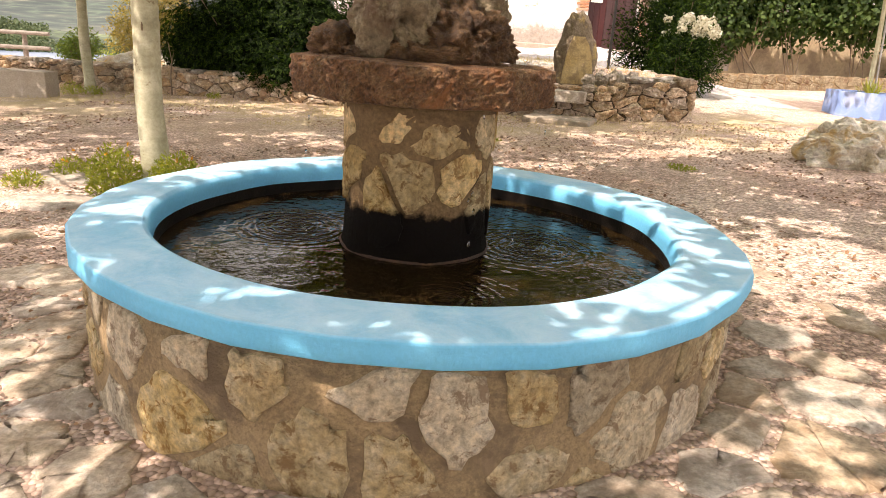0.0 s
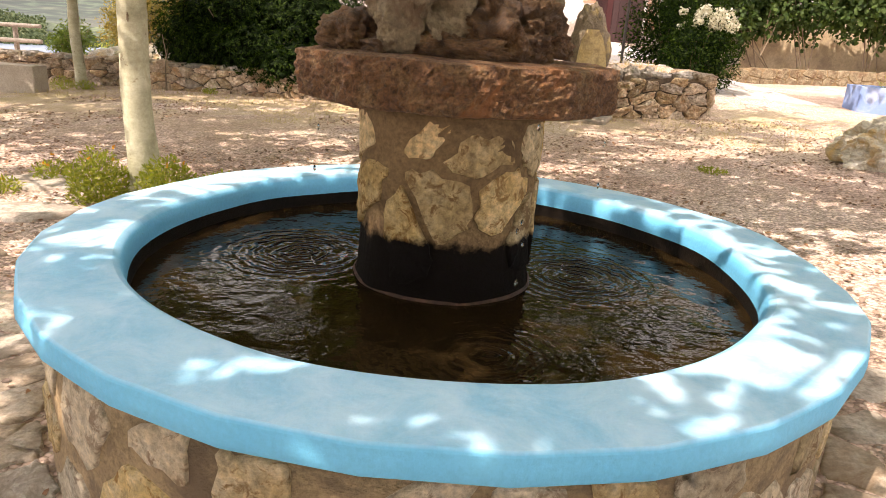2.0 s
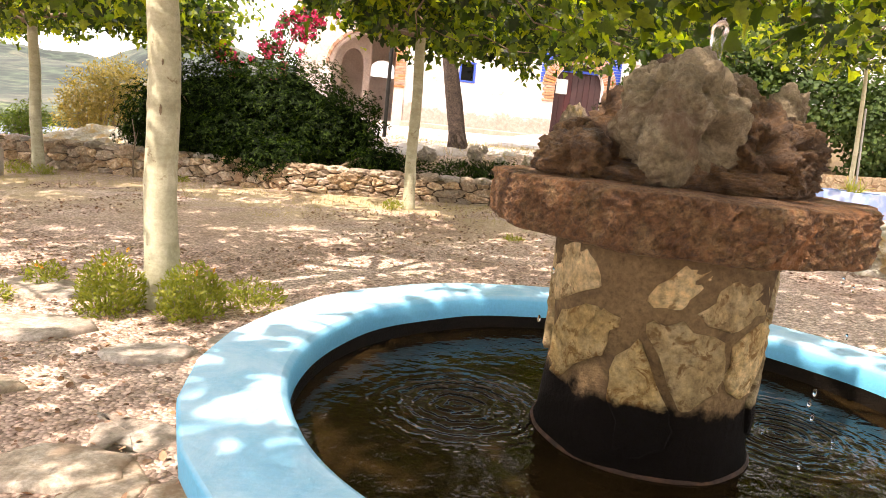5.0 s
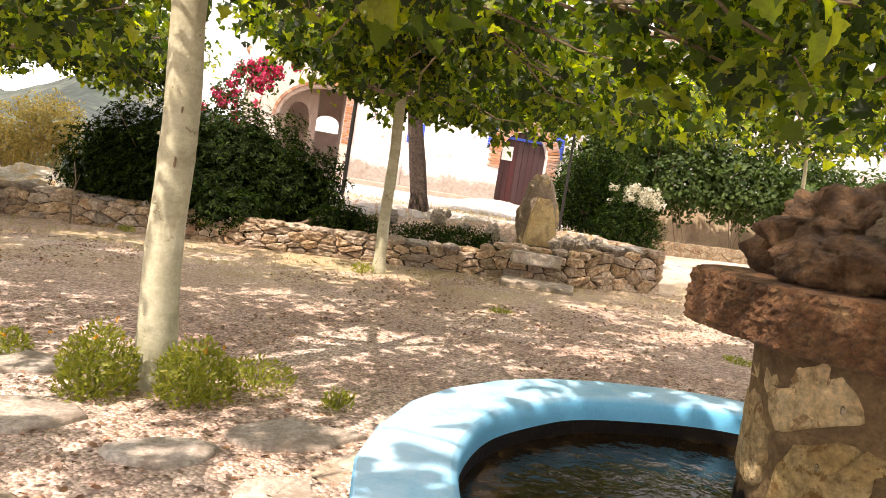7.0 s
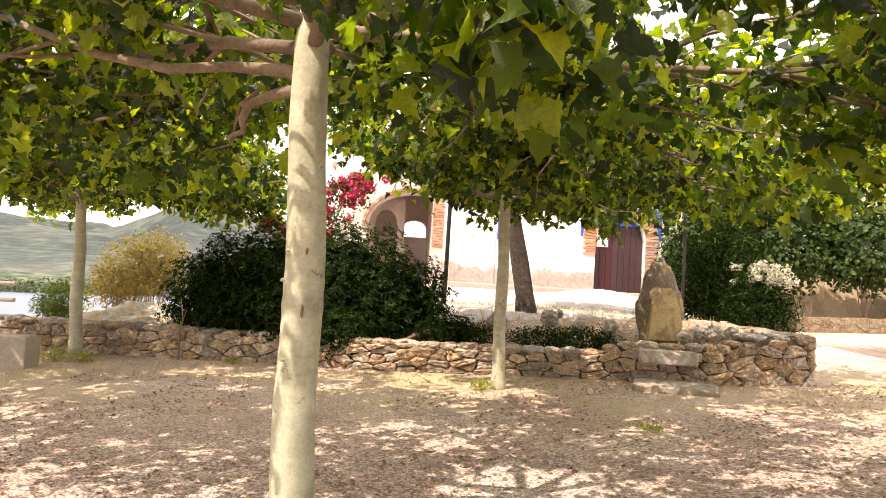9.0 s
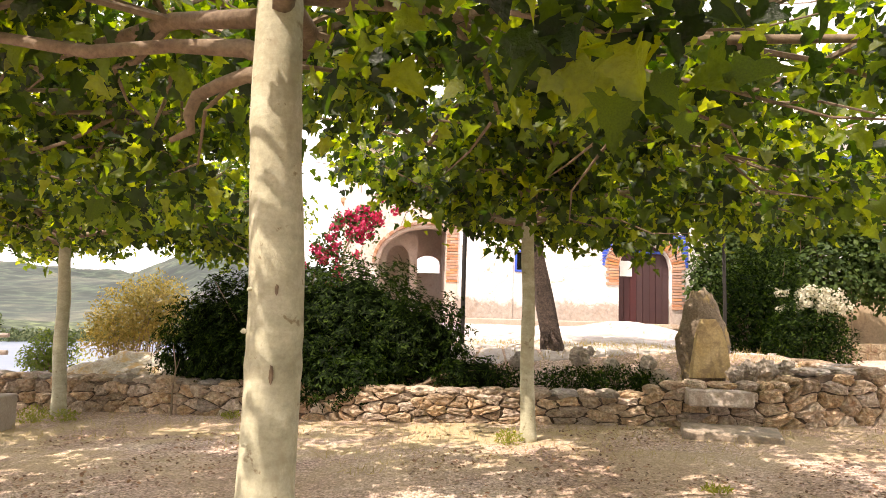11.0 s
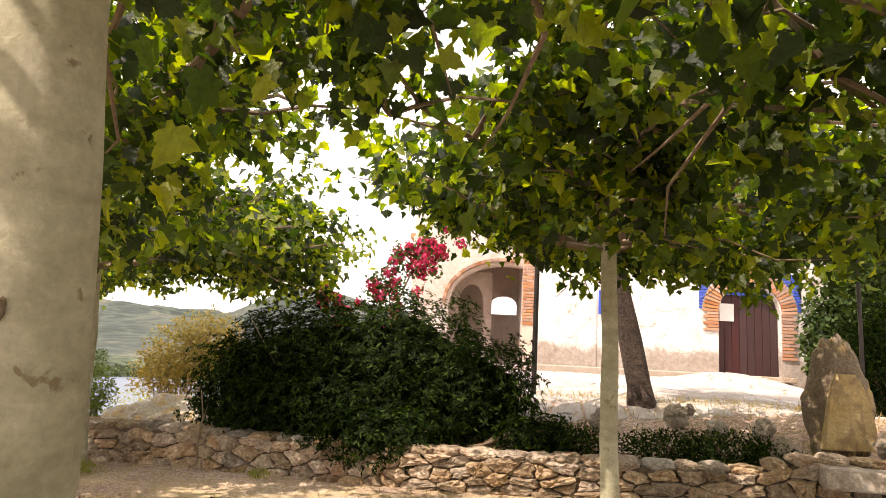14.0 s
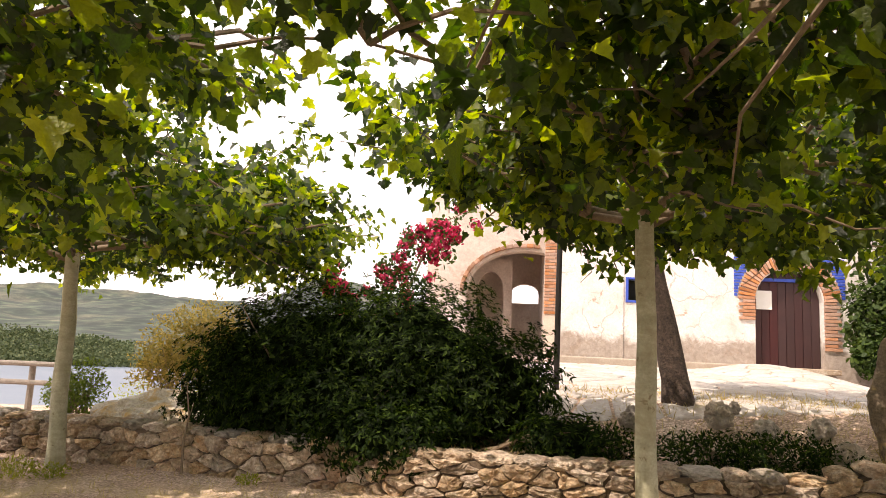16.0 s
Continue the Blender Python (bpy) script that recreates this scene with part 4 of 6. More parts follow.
def plane_tree(base, fork, r0, r1, top, crown_r, z_lo, z_hi, leaves, seed, label, limbs=7, first=0.3, leaf=0.17, reach_by=None, avoid=None, clear=None, near=False, tuft=16):
    rng = random.Random(seed)
    nr = np.random.default_rng(seed)
    tree = thing("plane_tree", base, label, "tree", "pollarded plane trees of the square")
    b, f = Vector(base), Vector(fork)
    n = 48
    bm = bmesh.new()
    path = [b + (f - b) * (k / n) + Vector((0.012 * math.sin(k * 0.2 + seed), 0.012 * math.cos(k * 0.17 + seed), 0)) * math.sin(math.pi * k / n) for k in range(n + 1)]
    rad = [r0 + (r1 - r0) * (k / n) + 0.03 * math.exp(-k * 0.38) + sum(0.004 * math.exp(-((k / n - c) / 0.006) ** 2) for c in (0.31, 0.50, 0.545, 0.70, 0.83)) for k in range(n + 1)]
    path[0] = path[0] - Vector((0, 0, 0.12))
    if top > f.z:
        for q in range(1, 4):
            path.append(f + Vector((0, 0, (top - f.z) * q / 3)) + (f - b).normalized() * 0.02)
            rad.append(r1 * (1 - 0.25 * q))
    tube(bm, path, rad, 22, 0.10, seed)
    part("trunk", bm, M["planebark"], tree, "pale mottled smooth bark", smooth=True)
    pts, tips = [], []
    for i in range(limbs):
        ang = first + 2 * math.pi * i / limbs + rng.uniform(-0.2, 0.2)
        start = f + Vector((0, 0, rng.uniform(-0.05, max(0.05, (top - f.z) * 0.6))))
        reach = crown_r * rng.uniform(0.75, 0.95) * (reach_by(ang) if reach_by else 1)
        rise = (z_hi + z_lo) / 2 + rng.uniform(-0.15, 0.3) - start.z
        lp = limb_path(start, ang, reach, rise, rng)
        if avoid:
            cut = clear(np.array([tuple(v) for v in lp])) if clear else np.zeros(len(lp), bool)
            lp = lp[:max(3, next((k for k in range(1, len(lp)) if cut[k]), len(lp)))]
        bm = bmesh.new()
        tube(bm, lp, [r1 * 0.48 * (1 - 0.13 * k) for k in range(len(lp))], 10, 0.18, seed + i)
        part("limb", bm, M["twig"], tree, "", smooth=True)
        bm = bmesh.new()
        for q in range(24):
            k = rng.randint(1, len(lp) - 1)
            s = lp[k]
            a2 = ang + rng.uniform(-1.7, 1.7)
            ln = crown_r * rng.uniform(0.22, 0.5)
            tw = limb_path(s, a2, ln, rng.uniform(z_lo, z_hi) - s.z, rng, 4)
            if clear and clear(np.array([tuple(v) for v in tw[1:]])).any():
                continue
            tube(bm, tw, [0.02, 0.016, 0.012, 0.008, 0.004], 5)
            for p in tw[1:]:
                for _ in range(6):
                    pts.append(p)
                    tips.append(a2)
        tagged(part("branchwork", bm, M["twig"], tree, ""), kind="stuff")
    # leaves sit in drooping tufts along the twigs, with air between the tufts
    pts = np.array(pts)
    n_tufts = max(40, leaves // tuft)
    heart = pts[nr.integers(0, len(pts), n_tufts)] + nr.normal(0, (0.17, 0.17, 0.12), (n_tufts, 3))
    floor_z = z_lo + 0.12 * np.sin(heart[:, 0] * 2.1 + seed) + 0.12 * np.sin(heart[:, 1] * 1.7 + seed * 2)
    low = heart[:, 2] < floor_z
    heart[low, 2] = floor_z[low] + np.abs(nr.normal(0, 0.16, low.sum()))
    if avoid:
        heart = heart[~avoid(heart)]
        leaves = int(leaves * len(heart) / n_tufts)
    which = nr.integers(0, len(heart), leaves)
    spread = nr.uniform(0.07, 0.17, len(heart))[which]
    p = heart[which] + nr.normal(0, 1, (leaves, 3)) * spread[:, None] * np.array((1, 1, 0.8))
    off = p - heart[which]
    normal = nr.normal(0, 0.85, (leaves, 3)) + off * 2.5 + np.array((0, 0, 0.75))
    out = p - np.array((base[0], base[1], 0))
    tip = np.stack((out[:, 0], out[:, 1], np.full(leaves, -1.0)), 1) * 0.3 + off * 5.0 + nr.normal(0, 0.55, (leaves, 3))
    sizes = leaf * nr.uniform(0.55, 1.3, leaves)
    if near:
        sizes[np.argsort(p[:, 2])[:500]] *= 1.35
    lowest = np.argsort(p[:, 2])[:60]
    rest = np.ones(leaves, bool)
    rest[lowest] = False
    outline = (PLANE_V, PLANE_F) if near else (SIMPLE_V, SIMPLE_F)
    crown = new("crown", leaf_mesh("crown", p[rest], normal[rest], tip[rest], sizes[rest], *outline, M["plane_leaf"]))
    tagged(attach(crown, tree), "broad lobed green leaves", kind="stuff")
    return tree, (p[lowest], normal[lowest], tip[lowest], sizes[lowest], crown)


LOOSE = []


def gaps(p, level):
    """Where a crown is open between its leaf clumps."""
    return np.sin(p[:, 0] * 5.3) + np.sin(p[:, 1] * 4.4 + 1.0) + np.sin(p[:, 2] * 6.1 + p[:, 0] * 2.0) > level


T1, loose = plane_tree((-2.625, 6.07, -0.13), (-2.69, 6.05, 2.75), 0.121, 0.094, 3.4, 4.8, 2.25, 4.1, 24000, 21, "slender plane tree with smooth mottled trunk and low spreading crown", limbs=9, first=2.9, leaf=0.108, near=True, clear=lambda p: ((p[:, 0] > -3.6) & (p[:, 0] < -1.6) & (p[:, 1] > 8.0) & (p[:, 2] < 1.65 + 0.31 * (p[:, 1] - 5.7))) | (p[:, 1] < 3.9) | ((p[:, 0] > -4.1) & (p[:, 0] < -2.62) & (p[:, 1] < 6.3) & (p[:, 2] < 2.8)), avoid=lambda p: ((p[:, 0] < -3.1) & (p[:, 1] < 7.8) & gaps(p, 0.1)) | ((p[:, 0] > -2.0) & (p[:, 1] > 6.9) & gaps(p, 0.2)) | ((p[:, 0] > -3.6) & (p[:, 0] < -1.6) & (p[:, 1] > 8.0) & (p[:, 2] < 1.65 + 0.31 * (p[:, 1] - 5.7))) | (p[:, 1] < 3.9) | ((p[:, 0] > -4.1) & (p[:, 0] < -2.62) & (p[:, 1] < 6.3) & (p[:, 2] < 2.8)))
LOOSE.append(loose)
T2, loose = plane_tree((-0.68, 11.5, 0.08), (-0.72, 11.5, 2.62), 0.085, 0.075, 2.9, 3.8, 2.42, 3.9, 22000, 33, "young plane tree in front of the stone wall", limbs=8, first=0.2, leaf=0.112, clear=lambda p: (p[:, 0] < -0.9) & (p[:, 2] < 2.62 - 0.26 * (p[:, 0] + 0.9)), reach_by=lambda a: 0.98 + 0.14 * math.cos(a), avoid=lambda p: (p[:, 1] > 13.7) | gaps(p, 1.9) | (p[:, 0] < -0.9) & (p[:, 2] < 2.62 - 0.26 * (p[:, 0] + 0.9)))
LOOSE.append(loose)
T3, loose = plane_tree((-7.3, 14.0, -0.13), (-7.40, 14.0, 2.45), 0.10, 0.085, 2.9, 4.4, 2.35, 4.1, 23000, 45, "plane tree beside the low stone wall", limbs=9, first=0.9, leaf=0.115, clear=lambda p: (p[:, 0] > -4.1) & (p[:, 2] < 4.0), avoid=lambda p: ((p[:, 0] > -4.1) & (p[:, 2] < 4.0)))
LOOSE.append(loose)
plane_tree((4.2, 5.2, 0.15), (4.1, 5.2, 2.6), 0.11, 0.09, 3.0, 4.4, 2.35, 5.4, 9500, 57, "plane tree shading the fountain")
# the next three trees stay out of view, added for their dappled shade
plane_tree((-3.2, -0.2, -0.15), (-3.15, -0.2, 2.6), 0.11, 0.09, 3.2, 3.5, 2.8, 5.2, 11000, 61, "unseen plane tree added at the near side to shade the fountain", reach_by=lambda a: 1 + 0.4 * math.cos(a - 0.95), avoid=lambda p: (p[:, 0] < -3.5) & (p[:, 1] > 1.9) & gaps(p, -0.2))
plane_tree((2.0, -2.3, 0.0), (2.0, -2.3, 2.6), 0.11, 0.09, 3.0, 4.2, 2.3, 4.6, 5000, 73, "unseen plane tree added behind the fountain walk for dappled shade")
plane_tree((-8.6, 8.3, -0.24), (-8.5, 8.3, 2.4), 0.11, 0.09, 3.0, 3.3, 2.3, 4.8, 5200, 77, "unseen plane tree added at the lake side for its shade")


def bark_tree(base, path, radii, label, crown_c, crown_r, count, seed, leaf=0.16):
    nr = np.random.default_rng(seed)
    tree = thing("old_tree", base, label, "tree")
    bm = bmesh.new()
    tube(bm, path, radii, 18, 0.28, seed)
    part("trunk", bm, M["darkbark"], tree, "dark furrowed bark")
    rng = random.Random(seed)
    for i in range(5):
        a = i * 1.3 + rng.uniform(-0.3, 0.3)
        e = Vector(crown_c) + Vector((math.cos(a) * crown_r[0] * 0.8, math.sin(a) * crown_r[1] * 0.8, rng.uniform(-0.3, 0.5) * crown_r[2]))
        s = Vector(path[-1])
        bm = bmesh.new()
        tube(bm, [s + (e - s) * t + Vector((0, 0, 0.2 * math.sin(3 * t))) for t in (0, 0.25, 0.5, 0.75, 1)], [radii[-1] * 0.7, 0.06, 0.045, 0.03, 0.012], 8, 0.2, i)
        part("limb", bm, M["darkbark"], tree)
    q = nr.normal(0, 1, (count, 3))
    q /= np.linalg.norm(q, axis=1, keepdims=True)
    q *= nr.uniform(0.35, 1.0, (count, 1)) ** 0.6
    lump = 1 + 0.25 * np.sin(q[:, 0:1] * 7 + seed) * np.cos(q[:, 1:2] * 6)
    p = np.array(crown_c) + q * np.array(crown_r) * lump
    normal = nr.normal(0, 0.6, (count, 3)) + np.array((0, 0, 1.0))
    tip = q + nr.normal(0, 0.6, (count, 3)) - np.array((0, 0, 0.5))
    c = new("crown", leaf_mesh("crown", p, normal, tip, leaf * nr.uniform(0.6, 1.3, count), SIMPLE_V, SIMPLE_F, M["plane_leaf"]))
    tagged(attach(c, tree), "loose green crown", kind="stuff")
    return tree


bark_tree((0.36, 15.0, 1.0), [(0.36, 15.0, 0.9), (0.30, 15.0, 1.3), (0.18, 15.0, 1.9), (0.02, 15.0, 2.6), (-0.12, 15.0, 3.3), (-0.2, 15.0, 4.0)], [0.24, 0.17, 0.155, 0.145, 0.14, 0.12],
          "old leaning tree with dark furrowed trunk on the bank", (1.9, 15.8, 4.3), (2.6, 2.2, 1.3), 4200, 5)

# ---- shrubs ----


def shrub(name, base, lumps, count, size, outline, material, label, category, seed, up=0.5, core=0.0, twigs=10, leaf_name="leaves", rosette=0):
    """A shrub of many leaves round a few lumps ((x, y, z), (rx, ry, rz)), with its stems."""
    nr = np.random.default_rng(seed)
    rng = random.Random(seed)
    bush = thing(name, base, label, category)
    bm = bmesh.new()
    for i in range(twigs):
        (cx, cy, cz), (rx, ry, rz) = lumps[i % len(lumps)]
        e = Vector((cx + rng.uniform(-0.7, 0.7) * rx, cy + rng.uniform(-0.7, 0.7) * ry, cz + rng.uniform(-0.2, 0.7) * rz))
        s = Vector(base) + Vector((rng.uniform(-0.3, 0.3) * rx, rng.uniform(-0.3, 0.3) * ry, -0.05))
        s.x += (cx - base[0]) * 0.7
        s.y += (cy - base[1]) * 0.7
        tube(bm, [s, s.lerp(e, 0.5) + Vector((0, 0, 0.08)), e], [0.022, 0.015, 0.006], 6)
    tagged(part("stem_cluster", bm, M["twig"], bush), kind="stuff")
    # dark lumps added behind the leaves, coloured like the shade within
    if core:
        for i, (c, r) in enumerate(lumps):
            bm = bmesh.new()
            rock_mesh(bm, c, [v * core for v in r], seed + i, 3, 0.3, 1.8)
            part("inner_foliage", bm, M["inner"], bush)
    w = np.array([r[0] * r[1] + r[0] * r[2] + r[1] * r[2] for _, r in lumps])
    w = w / w.sum()
    which = nr.choice(len(lumps), count, p=w)
    C = np.array([c for c, _ in lumps])[which]
    R = np.array([r for _, r in lumps])[which]
    q = nr.normal(0, 1, (count, 3))
    q /= np.linalg.norm(q, axis=1, keepdims=True)
    depth = 1 - 0.55 * nr.random((count, 1)) ** 1.6
    lump = 1 + 0.10 * np.sin(q[:, 0:1] * 9 + seed) + 0.10 * np.sin(q[:, 2:3] * 11 + q[:, 1:2] * 7 + seed * 2) + nr.normal(0, 0.035, (count, 1))
    p = C + q * R * depth * lump
    g = np.array([ground_z(a, b) for a, b in p[:, :2]])
    keep = p[:, 2] > g - 0.1
    p, q = p[keep], q[keep]
    k = len(p)
    normal = q * 0.7 + nr.normal(0, 0.55, (k, 3)) + np.array((0, 0, up))
    tip = q + nr.normal(0, 0.6, (k, 3)) + np.array((0, 0, 0.35))
    if rosette:
        p, axis_q = np.repeat(p[::rosette], rosette, 0), np.repeat(q[::rosette] + nr.normal(0, 0.35, q[::rosette].shape) + np.array((0, 0, 0.5)), rosette, 0)
        k = len(p)
        spread = nr.normal(0, 1, (k, 3))
        tip = axis_q * 0.55 + spread / np.linalg.norm(spread, axis=1, keepdims=True)
        normal = axis_q + nr.normal(0, 0.25, (k, 3))
        p = p + nr.normal(0, size * 0.15, (k, 3))
    v, f = outline
    ob = new(leaf_name, leaf_mesh(leaf_name, p, normal, tip, size * nr.uniform(0.6, 1.3, k), v, f, material))
    tagged(attach(ob, bush), kind="stuff")
    return bush


BLADE, ROUND = (BLADE_V, BLADE_F), (ROUND_V, ROUND_F)
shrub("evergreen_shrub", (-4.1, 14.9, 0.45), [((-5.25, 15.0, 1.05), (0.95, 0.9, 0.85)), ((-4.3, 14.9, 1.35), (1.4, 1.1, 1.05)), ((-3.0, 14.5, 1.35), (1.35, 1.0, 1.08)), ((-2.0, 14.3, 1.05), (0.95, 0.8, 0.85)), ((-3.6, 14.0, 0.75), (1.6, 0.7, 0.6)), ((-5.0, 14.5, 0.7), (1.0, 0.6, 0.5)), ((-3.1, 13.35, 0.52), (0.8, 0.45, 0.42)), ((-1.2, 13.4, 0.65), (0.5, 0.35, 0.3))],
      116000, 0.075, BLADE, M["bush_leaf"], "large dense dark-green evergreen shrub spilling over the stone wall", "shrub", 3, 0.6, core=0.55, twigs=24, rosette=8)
shrub("yellow_shrub", (-8.3, 19.4, ground_z(-8.3, 19.4)), [((-8.4, 19.4, 1.25), (0.85, 0.7, 0.85)), ((-7.9, 19.5, 1.5), (0.7, 0.7, 0.75)), ((-8.9, 19.4, 0.9), (0.6, 0.6, 0.6))],
      8000, 0.10, BLADE, M["olive_leaf"], "yellowish dry-leaved shrub above the lake", "shrub", 8, 0.3, twigs=18)
shrub("garden_hedge", (0.9, 13.3, 0.45), [((0.3, 13.45, 0.60), (0.6, 0.4, 0.22)), ((0.95, 13.25, 0.62), (0.6, 0.4, 0.26)), ((-0.9, 13.7, 0.6), (0.7, 0.4, 0.22)), ((1.35, 13.0, 0.55), (0.35, 0.35, 0.26))],
      9000, 0.06, BLADE, M["bush_leaf"], "low clipped green bushes behind the wall coping", "bush", 12, 0.4)
shrub("flowering_shrub", (4.75, 14.8, 0.6), [((4.5, 14.8, 1.2), (0.55, 0.5, 0.6)), ((5.0, 14.9, 1.15), (0.55, 0.5, 0.6)), ((4.7, 14.8, 1.6), (0.55, 0.45, 0.45))],
      12000, 0.075, BLADE, M["bush_leaf"], "green shrub topped with cream flower heads", "shrub", 19)
shrub("lake_bush", (-8.6, 16.3, ground_z(-8.6, 16.3)), [((-8.6, 16.3, 0.62), (0.42, 0.35, 0.45)), ((-8.9, 16.4, 0.5), (0.35, 0.3, 0.3))], 2600, 0.08, BLADE, M["lake_leaf"], "small bright-green bush behind the wall", "bush", 23)

# ---- garden wall ----
wall = thing("wall_garden", (0, 12.6, 0.1), "low rubble retaining wall of reddish stones", "wall", kind="structure")
PTS = [(x, wall_y(x)) for x in (-26, -12, -8.57, -5.8, -2.5, 0.5, 2.8, 4.15)] + [(4.4, 14.3)]
LEN = [0.0]
for a, b in zip(PTS, PTS[1:]):
    LEN.append(LEN[-1] + math.hypot(b[0] - a[0], b[1] - a[1]))


def along(u):
    """The point on the wall's face u metres along it, and the way out of it."""
    for i in range(len(PTS) - 1):
        if u <= LEN[i + 1] or i == len(PTS) - 2:
            t = (u - LEN[i]) / (LEN[i + 1] - LEN[i])
            (xa, ya), (xb, yb) = PTS[i], PTS[i + 1]
            dx, dy = (xb - xa) / (LEN[i + 1] - LEN[i]), (yb - ya) / (LEN[i + 1] - LEN[i])
            return xa + t * (xb - xa), ya + t * (yb - ya), dy, -dx


bm = bmesh.new()
cols = []
for k in range(121):
    u = LEN[-1] * k / 120
    x, y, ox, oy = along(u)
    zb, zt = plaza_z(x, y) - 0.2, wall_top(x) - 0.05
    cols.append([bm.verts.new((x + ox * d, y + oy * d, z)) for d, z in ((-0.02, zb), (-0.02, zt), (-0.42, zt), (-0.42, zb))])
for a, b in zip(cols, cols[1:]):
    for k in range(4):
        bm.faces.new((a[k], b[k], b[(k + 1) % 4], a[(k + 1) % 4]))
bm.faces.new(cols[0])
bm.faces.new(cols[-1][::-1])
core = part("wall_core", bm, M["joint"], wall, "earth and mortar between the stones")

# ---- chapel ----


def pierced(bm, x0, x1, z0, z1, y, thick, openings, slope=0.0):
    """A wall along x with openings (xa, xb, sill, spring, rise): rise > 0 gives a round head."""
    xs = {x0, x1}
    for xa, xb, *_ in openings:
        xs |= {xa + (xb - xa) * k / 20 for k in range(21)}
    xs = sorted(v for v in xs if x0 <= v <= x1)

    def head(o, x):
        xa, xb, sill, spring, rise = o
        t = (2 * x - xa - xb) / (xb - xa)
        return spring + rise * math.sqrt(max(0.0, 1 - t * t))

    def prism(xa, xb, za, zb, ta, tb):
        if min(ta - za, tb - zb) < -1e-6 or max(ta - za, tb - zb) < 1e-5:
            return
        f = [bm.verts.new(c) for c in ((xa, y, za), (xb, y, zb), (xb, y, tb), (xa, y, ta))]
        b = [bm.verts.new(c) for c in ((xa, y + thick, za), (xb, y + thick, zb), (xb, y + thick, tb), (xa, y + thick, ta))]
        bm.faces.new(f)
        bm.faces.new(b[::-1])
        for k in (0, 2):
            bm.faces.new((f[k], b[k], b[(k + 1) % 4], f[(k + 1) % 4]))

    def side(x, za, zb):
        bm.faces.new([bm.verts.new(c) for c in ((x, y, za), (x, y + thick, za), (x, y + thick, zb), (x, y, zb))])
    side(x0, z0, z1)
    side(x1, z0, z1 + slope * (x1 - x0))
    for o in openings:
        for x in o[:2]:
            if x0 < x < x1:
                side(x, max(z0, o[2]), min(z1, o[3]))
    for xa, xb in zip(xs, xs[1:]):
        mid = (xa + xb) / 2
        gaps = sorted((o for o in openings if o[0] < mid < o[1]), key=lambda o: o[2])
        lo_a = lo_b = z0
        for o in gaps:
            prism(xa, xb, lo_a, lo_b, o[2], o[2])
            lo_a, lo_b = head(o, xa), head(o, xb)
        prism(xa, xb, lo_a, lo_b, z1 + slope * (xa - x0), z1 + slope * (xb - x0))
    bmesh.ops.remove_doubles(bm, verts=bm.verts[:], dist=0.0005)


CY = 24.0
chapel = thing("chapel", (2.5, CY, 1.3), "whitewashed village chapel with brick-arched doorway", "building")
bm = bmesh.new()
pierced(bm, -0.70, 9.2, 1.0, 7.2, CY, 0.6, [(4.27, 5.92, 1.40, 3.10, 0.80), (1.12, 1.52, 2.96, 3.50, 0.0)])
facade = part("facade_wall", bm, M["facade"], chapel, "flaking white lime plaster")
bm = bmesh.new()
box(bm, (-0.75, CY - 0.40, 1.0), (4.16, CY - 0.004, 1.46), 0.03)
part("ledge", bm, M["concrete"], chapel, "low stone ledge along the wall")
bm = bmesh.new()
box(bm, (-0.74, CY + 0.6, 1.0), (-0.2, CY + 8, 7.2))
box(bm, (8.8, CY + 0.6, 1.0), (9.2, CY + 8, 7.2))
box(bm, (-0.2, CY + 7.6, 1.0), (8.8, CY + 8, 7.2))
part("side_walls", bm, M["plaster"], chapel)
bm = bmesh.new()
for sx in (-1, 1):
    f = [bm.verts.new(c) for c in ((-1.1, CY + 4 + sx * 4.5, 7.15), (9.5, CY + 4 + sx * 4.5, 7.15), (9.5, CY + 4, 9.0), (-1.1, CY + 4, 9.0))]
    bm.faces.new(f)
r = bmesh.ops.solidify(bm, geom=bm.faces[:], thickness=0.18)
part("roof", bm, M["tile"], chapel, "low tiled roof")
# pilaster scar, window and its blue reveal
bm = bmesh.new()
box(bm, (0.55, CY - 0.03, 1.3), (1.0, CY - 0.002, 6.8), 0.01)
part("plaster_strip", bm, M["facade"], facade)
bm = bmesh.new()
for lo, hi in (((1.05, CY - 0.03, 2.90), (1.12, CY + 0.2, 3.56)), ((1.52, CY - 0.03, 2.90), (1.59, CY + 0.2, 3.56)), ((1.12, CY - 0.03, 3.50), (1.52, CY + 0.2, 3.56)), ((1.12, CY - 0.03, 2.90), (1.52, CY + 0.2, 2.96))):
    box(bm, lo, hi, 0.008)
win = part("window", bm, M["cobalt"], chapel, "small window with cobalt-blue surround")
bm = bmesh.new()
box(bm, (1.12, CY + 0.22, 2.96), (1.52, CY + 0.25, 3.50))
part("pane", bm, M["void"], win)
# door
door = thing("door_chapel", (5.1, CY + 0.25, 1.42), "closed oxblood wooden double door with arched head", "door", kind="structure")
for k in range(8):
    xa = 4.29 + k * 0.2025
    bm = bmesh.new()
    t = (2 * (xa + 0.1) - 4.27 - 5.92) / 1.65
    box(bm, (xa, CY + 0.22 + 0.006 * (k % 2), 1.44), (xa + 0.196, CY + 0.27, 3.10 + 0.80 * math.sqrt(max(0, 1 - t * t)) + 0.06), 0.008)
    part("plank", bm, M["door"], door)
bm = bmesh.new()
box(bm, (4.275, CY + 0.275, 1.44), (5.915, CY + 0.30, 3.80))
part("backing", bm, M["door"], door)
bm = bmesh.new()
box(bm, (4.36, CY + 0.185, 2.88), (4.74, CY + 0.198, 3.36))
part("notice", bm, M["paper"], door, "sheet of white paper pinned to the door")
bm = bmesh.new()
